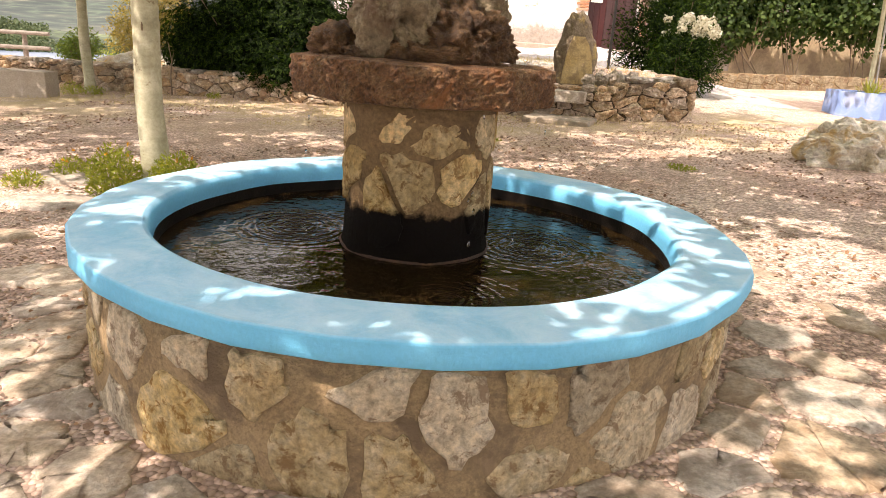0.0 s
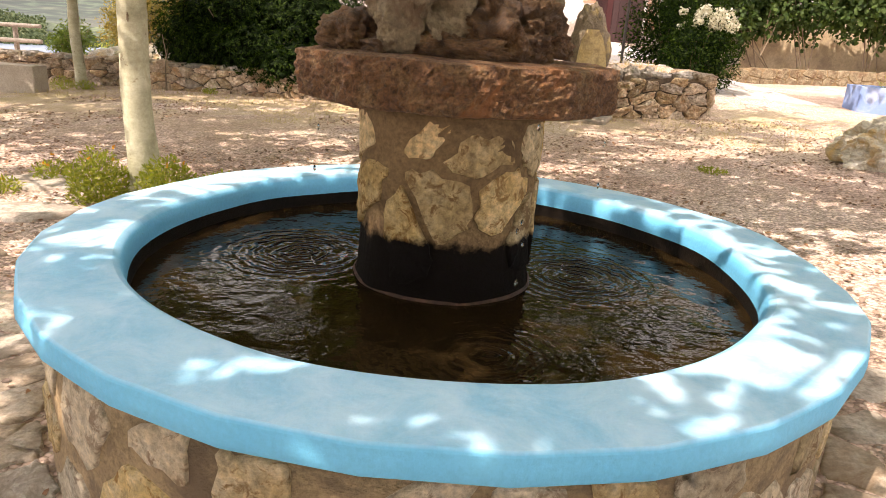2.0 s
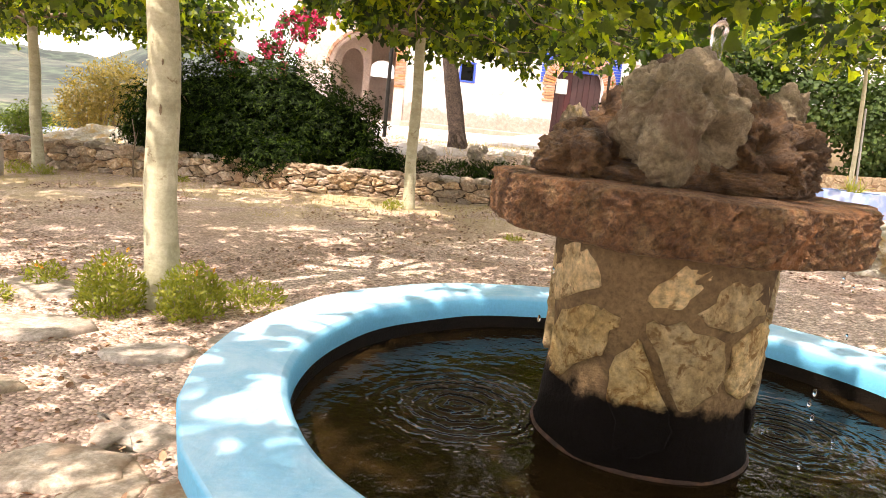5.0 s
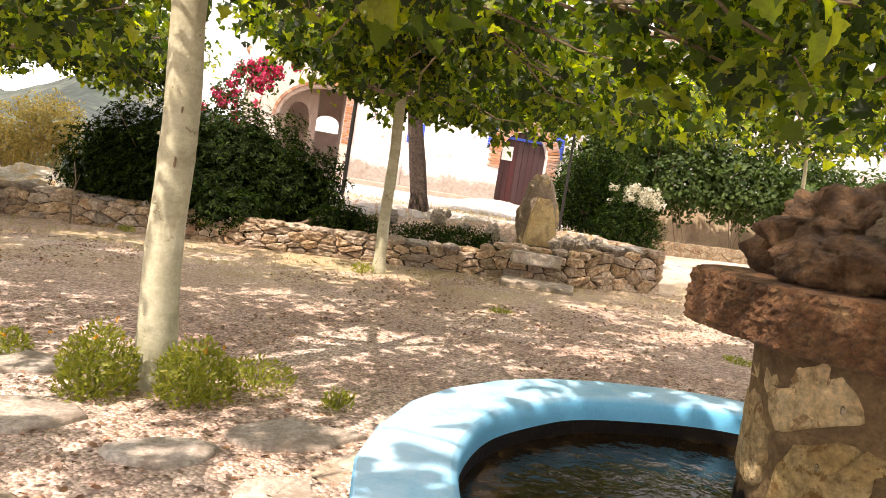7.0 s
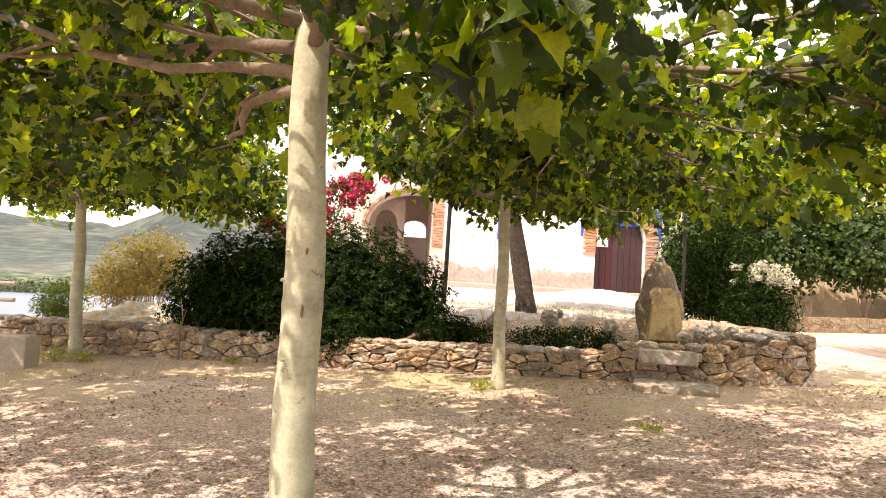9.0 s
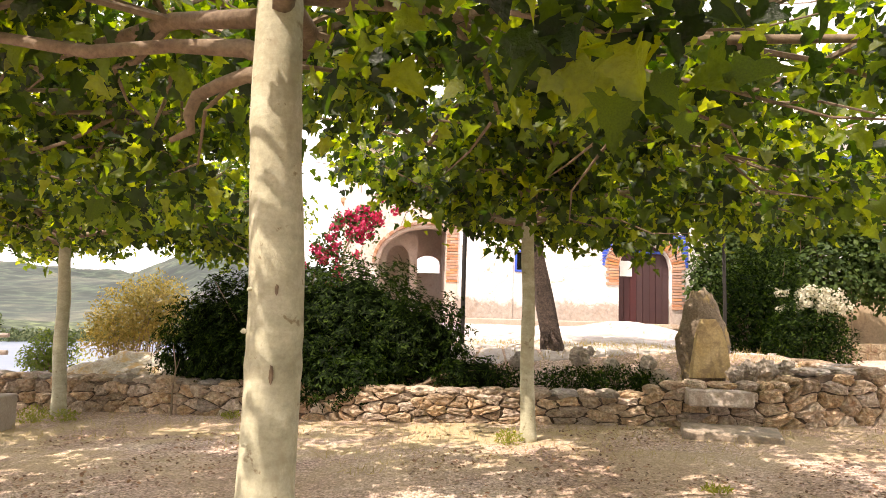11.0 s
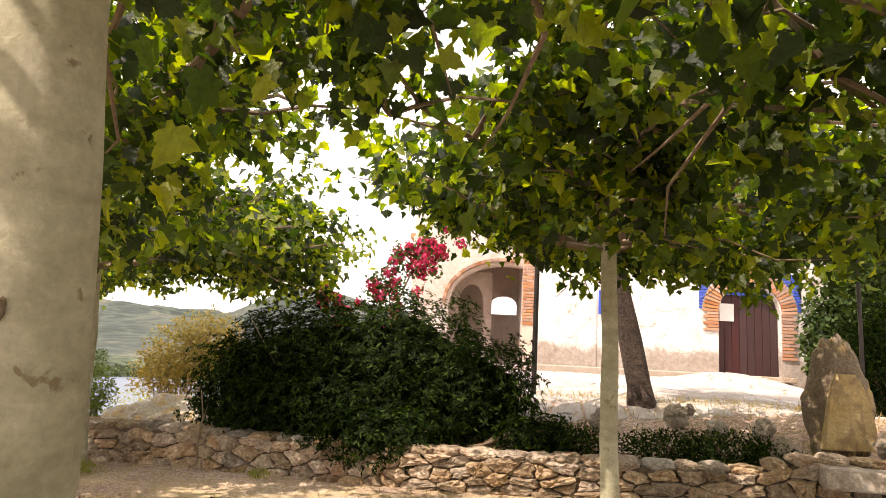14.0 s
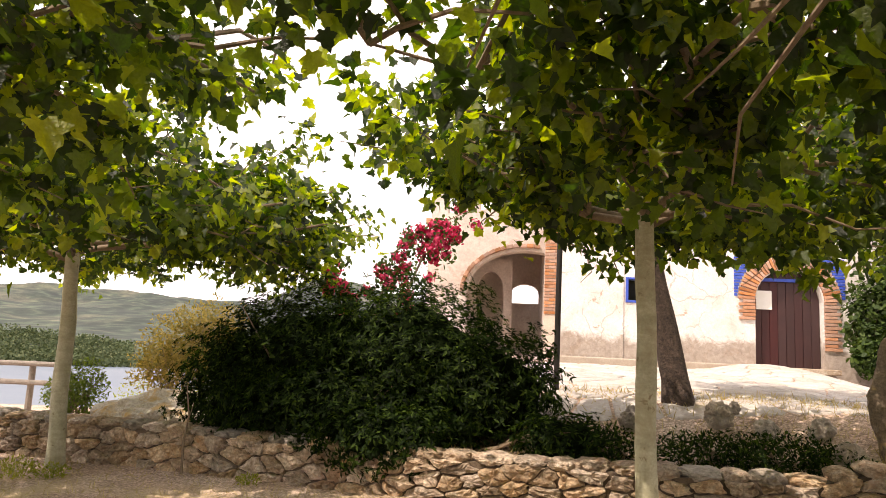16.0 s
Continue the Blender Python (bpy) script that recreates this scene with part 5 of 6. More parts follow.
box(bm, (4.30, CY + 0.14, 3.60), (5.90, CY + 0.2, 3.68), 0.005)
part("lintel_board", bm, M["cobalt"], door, "blue painted fanlight board")
bm = bmesh.new()
box(bm, (4.1, CY - 0.5, 1.30), (6.1, CY + 0.3, 1.435), 0.02)
whole("step", bm, M["flag"], "worn stone doorstep of the chapel", "step", "structure")
# brick arch, jambs and blue spandrels
arch = part("door_arch", box(bmesh.new(), (3.80, CY - 0.022, 2.9), (3.84, CY - 0.004, 2.94)), M["brickback"], chapel, "brick arch round the doorway")
ax, az, ra = 5.095, 3.10, 0.83
for k in range(34):
    a = math.pi * (k + 0.5) / 34
    bm = bmesh.new()
    m = Matrix.Translation((ax + math.cos(a) * (ra + 0.21), CY - 0.02, az + math.sin(a) * (ra + 0.21))) @ Matrix.Rotation(-a, 4, "Y")
    box(bm, (-0.20, -0.04, -0.034), (0.20, 0.04, 0.034), 0.006, m)
    part("brick", bm, M["brick"], arch)
for side in (-1, 1):
    for k in range(6 if side < 0 else 14):
        bm = bmesh.new()
        z = 3.07 - k * 0.088
        w = 0.40 if k % 2 else 0.30
        xa = ax + side * (ra + 0.0)
        box(bm, (min(xa, xa + side * w), CY - 0.05, z - 0.036), (max(xa, xa + side * w), CY + 0.03, z + 0.036), 0.006)
        part("brick", bm, M["brick"], arch)
    for k in range(12):
        z = 3.22 + k * 0.086
        inner = math.sqrt(max(0, (ra + 0.44) ** 2 - (z - az) ** 2)) if z - az < ra + 0.44 else 0.0
        if 1.34 - inner < 0.06:
            continue
        bm = bmesh.new()
        box(bm, (min(ax + side * inner, ax + side * 1.34), CY - 0.03, z - 0.034), (max(ax + side * inner, ax + side * 1.34), CY + 0.01, z + 0.034), 0.005)
        part("brick", bm, M["cobalt"], arch, "brick painted cobalt blue")
# brick corner
bm = bmesh.new()
box(bm, (-1.03, CY - 0.03, 1.0), (-0.701, CY + 0.55, 7.2), 0.01)
quoin = part("corner_pier", bm, M["brickback"], chapel, "corner pier with exposed brick courses")
for k in range(46):
    z = 2.55 + k * 0.085
    for (xa, xb) in (((-1.04, -0.80), (-0.79, -0.69)) if k % 2 else ((-1.04, -0.93), (-0.92, -0.69))):
        bm = bmesh.new()
        box(bm, (xa, CY - 0.055, z - 0.033), (xb, CY + 0.04, z + 0.033), 0.006)
        part("brick", bm, M["brick"], quoin)

# ---- porch wing with bell gable ----
WY = 24.6
porch = thing("porch_wing", (-2.6, WY, 1.2), "pink plastered arched porch with bell gable", "building")
bm = bmesh.new()
pierced(bm, -4.25, -1.03, 0.3, 5.0, WY, 0.45, [(-3.15, 0.10, 1.4, 3.10, 1.14)], slope=0.25)
front = part("front_wall", bm, M["pinkplaster"], porch, "pink weathered plaster")
bm = bmesh.new()
pierced(bm, -3.9, -1.03, 0.3, 5.0, WY + 3.4, 0.35, [(-1.95, -1.06, 3.02, 3.35, 0.30)])
part("back_wall", bm, M["pinkplaster"], porch)
bm = bmesh.new()
box(bm, (-4.25, WY + 0.45, 0.3), (-3.9, WY + 3.75, 5.0))
part("side_wall", bm, M["pinkplaster"], porch)
bm = bmesh.new()
box(bm, (-1.03, WY + 0.45, 0.3), (-0.75, WY + 3.75, 5.0))
part("side_wall", bm, M["pinkplaster"], porch)
bm = bmesh.new()
box(bm, (-4.4, WY + 0.3, 4.98), (-0.75, WY + 3.9, 5.15), 0.02)
part("porch_roof", bm, M["tile"], porch)
bm = bmesh.new()
pierced(bm, -3.35, -1.9, 1.0, 4.2, WY + 1.6, 0.3, [(-2.95, -2.15, 1.0, 3.2, 0.62)])
part("inner_arch", bm, M["pinkplaster"], porch)
for k in range(19):
    a = math.pi * (1 - (k + 0.5) / 30)
    if -1.525 + math.cos(a) * 1.74 > -1.1:
        continue
    bm = bmesh.new()
    m = Matrix.Translation((-1.525 + math.cos(a) * 1.74, WY - 0.05, 3.10 + math.sin(a) * 1.28)) @ Matrix.Rotation(-a, 4, "Y")
    box(bm, (-0.05, -0.08, -0.085), (0.05, 0.05, 0.085), 0.012, m)
    part("hood_tile", bm, M["tile"], front)
bm = bmesh.new()
pierced(bm, -4.2, -2.0, 4.9, 6.7, WY + 0.02, 0.5, [(-3.75, -3.25, 5.25, 6.0, 0.25), (-2.85, -2.35, 5.25, 6.0, 0.25)])
part("bell_gable", bm, M["pinkplaster"], porch, "bell gable with two arched openings")
bm = bmesh.new()
box(bm, (-4.35, WY - 0.08, 6.68), (-1.9, WY + 0.6, 6.80), 0.03)
part("cornice", bm, M["pinkplaster"], porch)

# ---- the house on the uphill side ----
house = thing("house", (14, 25.5, 0.7), "ochre and white village house behind climbing vines", "building")
bm = bmesh.new()
pierced(bm, 8.6, 34, 0.3, 3.1, 25.4, 0.5, [])
part("lower_wall", bm, M["ochre"], house, "ochre rubble-patched plaster")
bm = bmesh.new()
pierced(bm, 8.6, 34, 3.1, 8.2, 25.45, 0.5, [(12.2, 13.2, 5.85, 7.2, 0.0), (20.35, 21.35, 5.85, 7.2, 0.0)])
up_wall = part("upper_wall", bm, M["plaster"], house, "white upper wall")
for x in (12.2, 20.35):
    bm = bmesh.new()
    for lo, hi in (((x - 0.1, 25.40, 5.77), (x, 25.7, 7.3)), ((x + 1.0, 25.40, 5.77), (x + 1.1, 25.7, 7.3)), ((x, 25.40, 7.18), (x + 1.0, 25.7, 7.3))):
        box(bm, lo, hi, 0.01)
    wf = part("window", bm, M["cobalt"], house, "upper window with blue surround and brick sill")
    bm = bmesh.new()
    box(bm, (x, 25.72, 5.85), (x + 1.0, 25.76, 7.2))
    part("pane", bm, M["void"], wf)
    bm = bmesh.new()
    box(bm, (x - 0.12, 25.33, 5.75), (x + 1.12, 25.6, 5.848), 0.01)
    part("sill", bm, M["brick"], wf, "brick sill")
bm = bmesh.new()
f = [bm.verts.new(c) for c in ((8.2, 25.0, 8.15), (34.5, 25.0, 8.15), (34.5, 30.5, 10.0), (8.2, 30.5, 10.0))]
bm.faces.new(f)
bmesh.ops.solidify(bm, geom=bm.faces[:], thickness=0.18)
part("roof", bm, M["tile"], house)
bm = bmesh.new()
box(bm, (9.2, CY + 0.6, 0.5), (9.6, 31, 8.0))
box(bm, (33.6, 25.9, 0.3), (34, 31, 8.0))
box(bm, (9.6, 30.6, 0.3), (33.6, 31, 8.0))
part("side_wall", bm, M["ochre"], house)

low = thing("wall_low", (12, 22.1, 0.6), "low rubble wall edging the vine bed", "wall", kind="structure")
bm = bmesh.new()
for k in range(26):
    x = 6.9 + k
    z = plaza_z(x, 22)
    box(bm, (x, 22.0, z - 0.3), (x + 1.0, 22.35, z + 0.46))
lowcore = part("wall_core", bm, M["mortar"], low)

# ---- loose things in the square ----
planter = thing("planter", (8.25, 14.2, 0.39), "pale blue six-sided painted planter box", "planter")
ring = [(8.25 + 0.80 * math.cos(radians(a)), 14.2 + 0.80 * math.sin(radians(a))) for a in (-100, -40, 20, 80, 140, 200)]
for k in range(6):
    (xa, ya), (xb, yb) = ring[k], ring[(k + 1) % 6]
    bm = bmesh.new()
    ang = math.atan2(yb - ya, xb - xa)
    ln = math.hypot(xb - xa, yb - ya)
    m = Matrix.Translation((xa, ya, 0.36)) @ Matrix.Rotation(ang, 4, "Z")
    box(bm, (0.004, 0.0, -0.1), (ln - 0.004, 0.09, 0.56), 0.012, m)
    part("side_panel", bm, M["lilac"], planter)
bm = bmesh.new()
v = [bm.verts.new((8.25 + (x - 8.25) * 0.9, 14.2 + (y - 14.2) * 0.9, 0.86)) for x, y in ring]
bm.faces.new(v)
part("soil", bm, M["earth"], planter)
planter.location += Vector((0.25, 0.3, 0.0))
bench = thing("bench_block", (-8.0, 12.6, -0.15), "weathered concrete bench block on the gravel", "bench")
bm = bmesh.new()
m = Matrix.Translation((-7.3, 12.45, -0.15)) @ Matrix.Rotation(radians(4), 4, "Z")
box(bm, (-2.2, 0, -0.05), (0, 0.5, 0.46), 0.02, m)
part("block", bm, M["concrete"], bench)

stele = thing("stele", (1.95, 12.65, 0.7), "upright rough memorial stone with ochre carved face", "monument")
bm = bmesh.new()
rock_mesh(bm, (1.93, 12.62, 1.16), (0.33, 0.17, 0.74), 4.4, 5, 0.13, 1.5, 0.05, crust=0.03)
for v in bm.verts:
    h = max(0, (v.co.z - 0.75) / 1.1)
    v.co.x = 1.95 - 0.03 * h + (v.co.x - 1.95) * (1.12 - 0.22 * h * h)
    v.co.z = max(v.co.z, 0.60)
part("stone", bm, M["stele"], stele)
bm = bmesh.new()
rows = ((0.70, 1.68, 2.22), (0.95, 1.70, 2.20), (1.20, 1.73, 2.15), (1.38, 1.77, 2.09), (1.50, 1.82, 2.01))
grid = [[bm.verts.new((xa + (xb - xa) * k / 6, 12.395 - 0.012 * math.sin(math.pi * k / 6) + 0.006 * noise.noise((k * 1.7, z * 9, 0.4)) + 0.04 * max(0, z - 1.2), z + 0.012 * noise.noise((k * 2.3, z * 5, 3.0)))) for k in range(7)] for z, xa, xb in rows]
deep = [[bm.verts.new((v.co.x, 12.60, v.co.z)) for v in line] for line in grid]
for a, b in zip(grid, grid[1:]):
    for k in range(6):
        bm.faces.new((a[k], a[k + 1], b[k + 1], b[k]))
loop = [(j, 0) for j in range(5)] + [(4, k) for k in range(1, 7)] + [(j, 6) for j in range(3, -1, -1)] + [(0, k) for k in range(5, 0, -1)]
for (j, k), (p, q) in zip(loop, loop[1:] + loop[:1]):
    bm.faces.new((grid[j][k], grid[p][q], deep[p][q], deep[j][k]))
part("carved_face", bm, M["carved"], stele, "flat ochre dressed face")
stele.location += Vector((0.33, 0.75, 0.03))
stele.scale = (1.06, 1.06, 1.06)
bench2 = thing("stone_bench", (1.9, 12.05, 0.45), "thick pale stone slab seat built into the wall", "bench")
bm = bmesh.new()
m = Matrix.Translation((1.52, 12.28, 0.0)) @ Matrix.Rotation(radians(-12), 4, "Z")
box(bm, (0, -0.30, 0.46), (0.80, 0.25, 0.66), 0.03, m)
for v in bm.verts:
    v.co += Vector((noise.noise(v.co * 6), noise.noise(v.co * 6 + Vector((3, 1, 1))), noise.noise(v.co * 5 + Vector((8, 2, 1))))) * 0.02
part("slab", bm, M["flag"], bench2)
bm = bmesh.new()
m = Matrix.Translation((1.2, 11.75, 0.20)) @ Matrix.Rotation(radians(-20), 4, "Z")
box(bm, (0.05, -0.28, -0.12), (1.2, 0.4, 0.05), 0.03, m)
for v in bm.verts:
    v.co += Vector((noise.noise(v.co * 4), noise.noise(v.co * 4 + Vector((3, 1, 1))), 0.5 * noise.noise(v.co * 4 + Vector((8, 2, 1))))) * 0.05
whole("stone_step", bm, M["coping"], "worn flat step stone on the ground before the seat", "stone")
bm = bmesh.new()
rock_mesh(bm, (4.98, 8.4, 0.36), (0.66, 0.50, 0.36), 2.2, 5, 0.28, 1.6, 0.12)
whole("boulder", bm, M["paler"], "pale weathered limestone boulder on the gravel", "rock")
bm = bmesh.new()
rock_mesh(bm, (-6.6, 16.2, 0.22), (1.5, 0.8, 0.42), 6.2, 5, 0.22, 1.6, 0.1)
whole("boulder", bm, M["paler"], "pale rock outcrop behind the wall", "rock")
pole = thing("lamp_pole", (-1.16, 15.6, 0.95), "thin black iron pole behind the shrub", "pole")
bm = bmesh.new()
tube(bm, [(-1.16, 15.6, 0.6), (-1.16, 15.6, 2.5), (-1.14, 15.6, 5.2)], [0.042, 0.040, 0.036], 12)
part("shaft", bm, M["dark"], pole)

# ---- planting of the far side ----
shrub("climbing_vine", (13.5, 23.8, 0.8), [((8.6, 23.9, 2.9), (1.3, 0.8, 1.5)), ((10.6, 23.6, 3.4), (1.6, 0.9, 1.5)), ((13.0, 23.5, 3.5), (1.9, 1.0, 1.5)), ((15.8, 23.3, 3.1), (2.0, 1.0, 1.8)), ((18.8, 23.2, 2.7), (2.2, 1.0, 2.0)), ((22.0, 23.2, 2.7), (2.4, 1.0, 2.0)), ((17.0, 23.6, 1.2), (2.6, 0.6, 0.8))],
      48000, 0.15, ROUND, M["vine_leaf"], "thick climbing vine hanging over the ochre wall", "vine", 31, 0.5, twigs=24)
shrub("ivy", (6.9, 23.4, 1.4), [((7.0, 23.6, 2.6), (0.8, 0.4, 1.3)), ((6.7, 23.2, 1.75), (0.5, 0.35, 0.45)), ((7.7, 23.5, 3.4), (0.9, 0.5, 1.0)), ((8.3, 23.4, 4.7), (1.5, 0.6, 1.2)), ((10.5, 23.3, 5.0), (1.6, 0.6, 1.0))], 13000, 0.13, ROUND, M["vine_leaf"], "ivy climbing beside the chapel door", "ivy", 37, 0.4)
shrub("garden_shrubs", (5.4, 16.8, 0.8), [((4.4, 16.6, 1.7), (0.8, 0.8, 1.0)), ((5.1, 16.9, 2.0), (0.8, 0.8, 1.3)), ((4.9, 15.8, 1.1), (0.6, 0.6, 0.6))], 12000, 0.11, BLADE, M["bush_leaf"], "tall mixed green shrubs by the path", "shrub", 41, twigs=20)


def blossoms(name, parent, centres, per, spread, size, material, label, seed):
    nr = np.random.default_rng(seed)
    c = np.repeat(np.array(centres), per, axis=0)
    q = nr.normal(0, 1, c.shape)
    q /= np.linalg.norm(q, axis=1, keepdims=True)
    p = c + q * spread * nr.uniform(0.4, 1.0, (len(c), 1))
    ob = new(name, leaf_mesh(name, p, q + nr.normal(0, 0.3, q.shape), nr.normal(0, 1, q.shape), size * nr.uniform(0.7, 1.2, len(c)), ROUND_V, ROUND_F, material))
    return tagged(attach(ob, parent), label, kind="stuff")


flowering = [o for o in scene.objects if o.name == "flowering_shrub"][0]
fr = random.Random(4)
heads = [(4.78 + max(-0.5, min(0.5, fr.gauss(0, 0.30))), 14.6 + fr.uniform(-0.25, 0.35), 1.98 + fr.uniform(-0.20, 0.16)) for _ in range(60)]
blossoms("blossom_mass", flowering, heads, 26, 0.085, 0.05, M["white_flower"], "cream flower heads", 4)

climber = thing("flowering_climber", (-4.3, 17.5, 0.4), "arching red-flowered bush behind the evergreen shrub", "bush")
arcs = [[(-4.3, 17.5, 0.4), (-4.2, 17.5, 1.8), (-4.0, 17.4, 2.6), (-3.84, 17.4, 3.15), (-3.27, 17.4, 3.55), (-2.55, 17.4, 3.92)], [(-4.35, 17.5, 0.4), (-4.5, 17.5, 1.8), (-4.85, 17.4, 2.55), (-4.95, 17.4, 2.9)], [(-4.2, 17.5, 0.4), (-3.8, 17.4, 2.0), (-3.35, 17.4, 3.1), (-2.8, 17.4, 3.35)]]
spots, fl = [], []
fr = random.Random(9)
for a in arcs:
    bm = bmesh.new()
    tube(bm, a, [0.035, 0.028, 0.02, 0.015, 0.011, 0.007][:len(a)], 7, 0.2)
    part("stem", bm, M["twig"], climber)
    for i in range(1, len(a)):
        for k in range(16):
            t = fr.random()
            p = [a[i - 1][q] + (a[i][q] - a[i - 1][q]) * t + fr.gauss(0, 0.13) for q in range(3)]
            spots.append(p)
            if i >= len(a) - 3 and i >= 2 and fr.random() < 0.7:
                fl.append(p)
blossoms("leaves", climber, spots, 12, 0.17, 0.08, M["vine_leaf"], "", 9)
blossoms("blossom_mass", climber, fl, 46, 0.11, 0.07, M["red_flower"], "clusters of crimson flowers", 10)


def weed(base, r, h, count, seed, flowers=0, label="yellow-green wild weed growing from the gravel"):
    nr = np.random.default_rng(seed)
    w = thing("weed", base, label, "weed", "weeds of the square")
    ang, rad = nr.uniform(0, 2 * math.pi, count), r * np.sqrt(nr.random(count))
    z = h * nr.random(count) * (1.1 - 0.55 * (rad / r) ** 2)
    p = np.stack((base[0] + rad * np.cos(ang), base[1] + rad * np.sin(ang), base[2] + z), 1)
    tip = np.stack((np.cos(ang) * 0.5, np.sin(ang) * 0.5, np.full(count, 0.9)), 1) + nr.normal(0, 0.5, (count, 3))
    ob = new("leaves", leaf_mesh("leaves", p, nr.normal(0, 1, (count, 3)) + np.array((0, 0, 0.6)), tip, nr.uniform(0.025, 0.06, count), BLADE_V, BLADE_F, M["weed_leaf"]))
    tagged(attach(ob, w), kind="stuff")
    bm = bmesh.new()
    for k in range(14):
        a, q = nr.uniform(0, 6.28), r * 0.8 * nr.random()
        tube(bm, [(base[0] + q * 0.4 * math.cos(a), base[1] + q * 0.4 * math.sin(a), base[2] - 0.02), (base[0] + q * math.cos(a), base[1] + q * math.sin(a), base[2] + h * 0.8)], [0.004, 0.002], 4)
    tagged(part("stalk_tuft", bm, M["weed_leaf"], w), kind="stuff")
    if flowers:
        c = [(base[0] + nr.normal(0, r * 0.6), base[1] + nr.normal(0, r * 0.6), base[2] + h * nr.uniform(0.85, 1.05)) for _ in range(flowers)]
        blossoms("flowers", w, c, 10, 0.012, 0.016, M["yellow_flower"], "tiny orange flowers", seed)
    return w


for x, y, r, h, n, fl in ((-2.90, 5.84, 0.22, 0.40, 2000, 5), (-2.34, 5.80, 0.22, 0.36, 1900, 3), (-1.98, 6.1, 0.24, 0.18, 600, 0), (-3.65, 6.5, 0.16, 0.15, 350, 2), (-3.78, 5.95, 0.16, 0.13, 300, 1), (-1.47, 5.76, 0.09, 0.11, 180, 0),
                           (-0.92, 11.38, 0.16, 0.16, 300, 0), (-7.3, 13.35, 0.22, 0.22, 400, 0), (-6.9, 13.4, 0.18, 0.15, 250, 0), (0.55, 9.2, 0.12, 0.05, 120, 0), (2.6, 7.6, 0.16, 0.04, 150, 0), (-4.6, 13.4, 0.14, 0.1, 150, 0)):
    weed((x, y, ground_z(x, y)), r, h, n, int(100 + x * 7 + y * 3), fl)
sp = random.Random(3)
spiky = thing("spiky_plant", (8.1, 13.9, 0.86), "small spiky yellow-green plant in the planter", "plant")
nr = np.random.default_rng(3)
pp = np.array([(8.1, 13.9, 0.86)] * 60) + nr.normal(0, (0.05, 0.05, 0.01), (60, 3))
ob = new("blades", leaf_mesh("blades", pp, nr.normal(0, 1, (60, 3)), nr.normal(0, 0.4, (60, 3)) + np.array((0, 0, 1.0)), nr.uniform(0.25, 0.45, 60), GRASS_V, GRASS_F, M["weed_leaf"]))
tagged(attach(ob, spiky), kind="stuff")
spiky.location += Vector((0.25, 0.3, 0.0))
sapling = thing("planter_tree", (8.2, 14.2, 0.86), "thin grey-stemmed young tree tied to a stake in the planter", "tree")
bm = bmesh.new()
tube(bm, [(8.24, 14.2, 0.8), (8.2, 14.2, 1.8), (8.12, 14.2, 3.0), (8.0, 14.2, 4.1)], [0.05, 0.045, 0.04, 0.03], 10, 0.15)
part("trunk", bm, M["planebark"], sapling)
bm = bmesh.new()
tube(bm, [(8.34, 14.15, 0.8), (8.2, 14.15, 2.6)], [0.022, 0.02], 8)
part("stake", bm, M["galv"], sapling)
for k in range(5):
    a = k * 1.26
    bm = bmesh.new()
    tube(bm, [(8.02, 14.2, 3.6), (8.0 + 0.9 * math.cos(a), 14.2 + 0.9 * math.sin(a), 4.1), (8.0 + 1.9 * math.cos(a), 14.2 + 1.9 * math.sin(a), 4.3)], [0.03, 0.02, 0.008], 7)
    part("limb", bm, M["planebark"], sapling)
nr = np.random.default_rng(15)
k = 3000
q = nr.normal(0, 1, (k, 3))
q /= np.linalg.norm(q, axis=1, keepdims=True)
pp = np.array((7.6, 14.2, 4.2)) + q * np.array((2.8, 2.4, 0.95)) * nr.uniform(0.3, 1, (k, 1))
ob = new("crown", leaf_mesh("crown", pp, nr.normal(0, 0.55, (k, 3)) + np.array((0, 0, 1.0)), q + nr.normal(0, 0.6, (k, 3)) - np.array((0, 0, 0.5)), nr.uniform(0.1, 0.2, k), SIMPLE_V, SIMPLE_F, M["plane_leaf"]))
tagged(attach(ob, sapling), kind="stuff")

sapling.location += Vector((0.25, 0.3, 0.0))
# hanging leaves of the crowns that the walk passes beneath
for (lp, ln, lt, ls, crown) in LOOSE:
    one = leaf_mesh("leaf", np.zeros((1, 3)), np.array([[0, 0, 1.0]]), np.array([[1.0, 0, 0]]), np.array([1.0]), PLANE_V, PLANE_F, M["plane_leaf"])
    fx, fy, fz = frames_of(ln, lt)
    for k in range(len(lp)):
        m = Matrix(((fx[k][0], fy[k][0], fz[k][0], 0), (fx[k][1], fy[k][1], fz[k][1], 0), (fx[k][2], fy[k][2], fz[k][2], 0), (0, 0, 0, 1)))
        ob = new("leaf", one)
        ob.matrix_basis = Matrix.Translation(lp[k]) @ m @ Matrix.Scale(ls[k], 4)
        attach(ob, crown)

# the two stout side limbs of the nearest tree
for pts, rad in (([(-2.68, 5.96, 2.54), (-2.80, 6.0, 2.59), (-3.1, 6.02, 2.60), (-3.45, 6.05, 2.57), (-3.85, 6.1, 2.63), (-4.5, 6.2, 2.85)], [0.045, 0.034, 0.029, 0.027, 0.024, 0.016]),
                 ([(-2.68, 5.96, 2.46), (-2.78, 5.98, 2.47), (-2.90, 6.0, 2.43), (-2.99, 6.02, 2.39), (-3.02, 6.03, 2.31), (-3.01, 6.05, 2.25), (-3.10, 6.07, 2.21)], [0.040, 0.030, 0.027, 0.026, 0.023, 0.018, 0.010])):
    bm = bmesh.new()
    tube(bm, [Vector(v) + Vector((-0.04, 0.10, 0)) for v in pts], rad, 12, 0.45, 3.3)
    part("limb", bm, M["twig"], T1, "stout bare side limb", smooth=True)

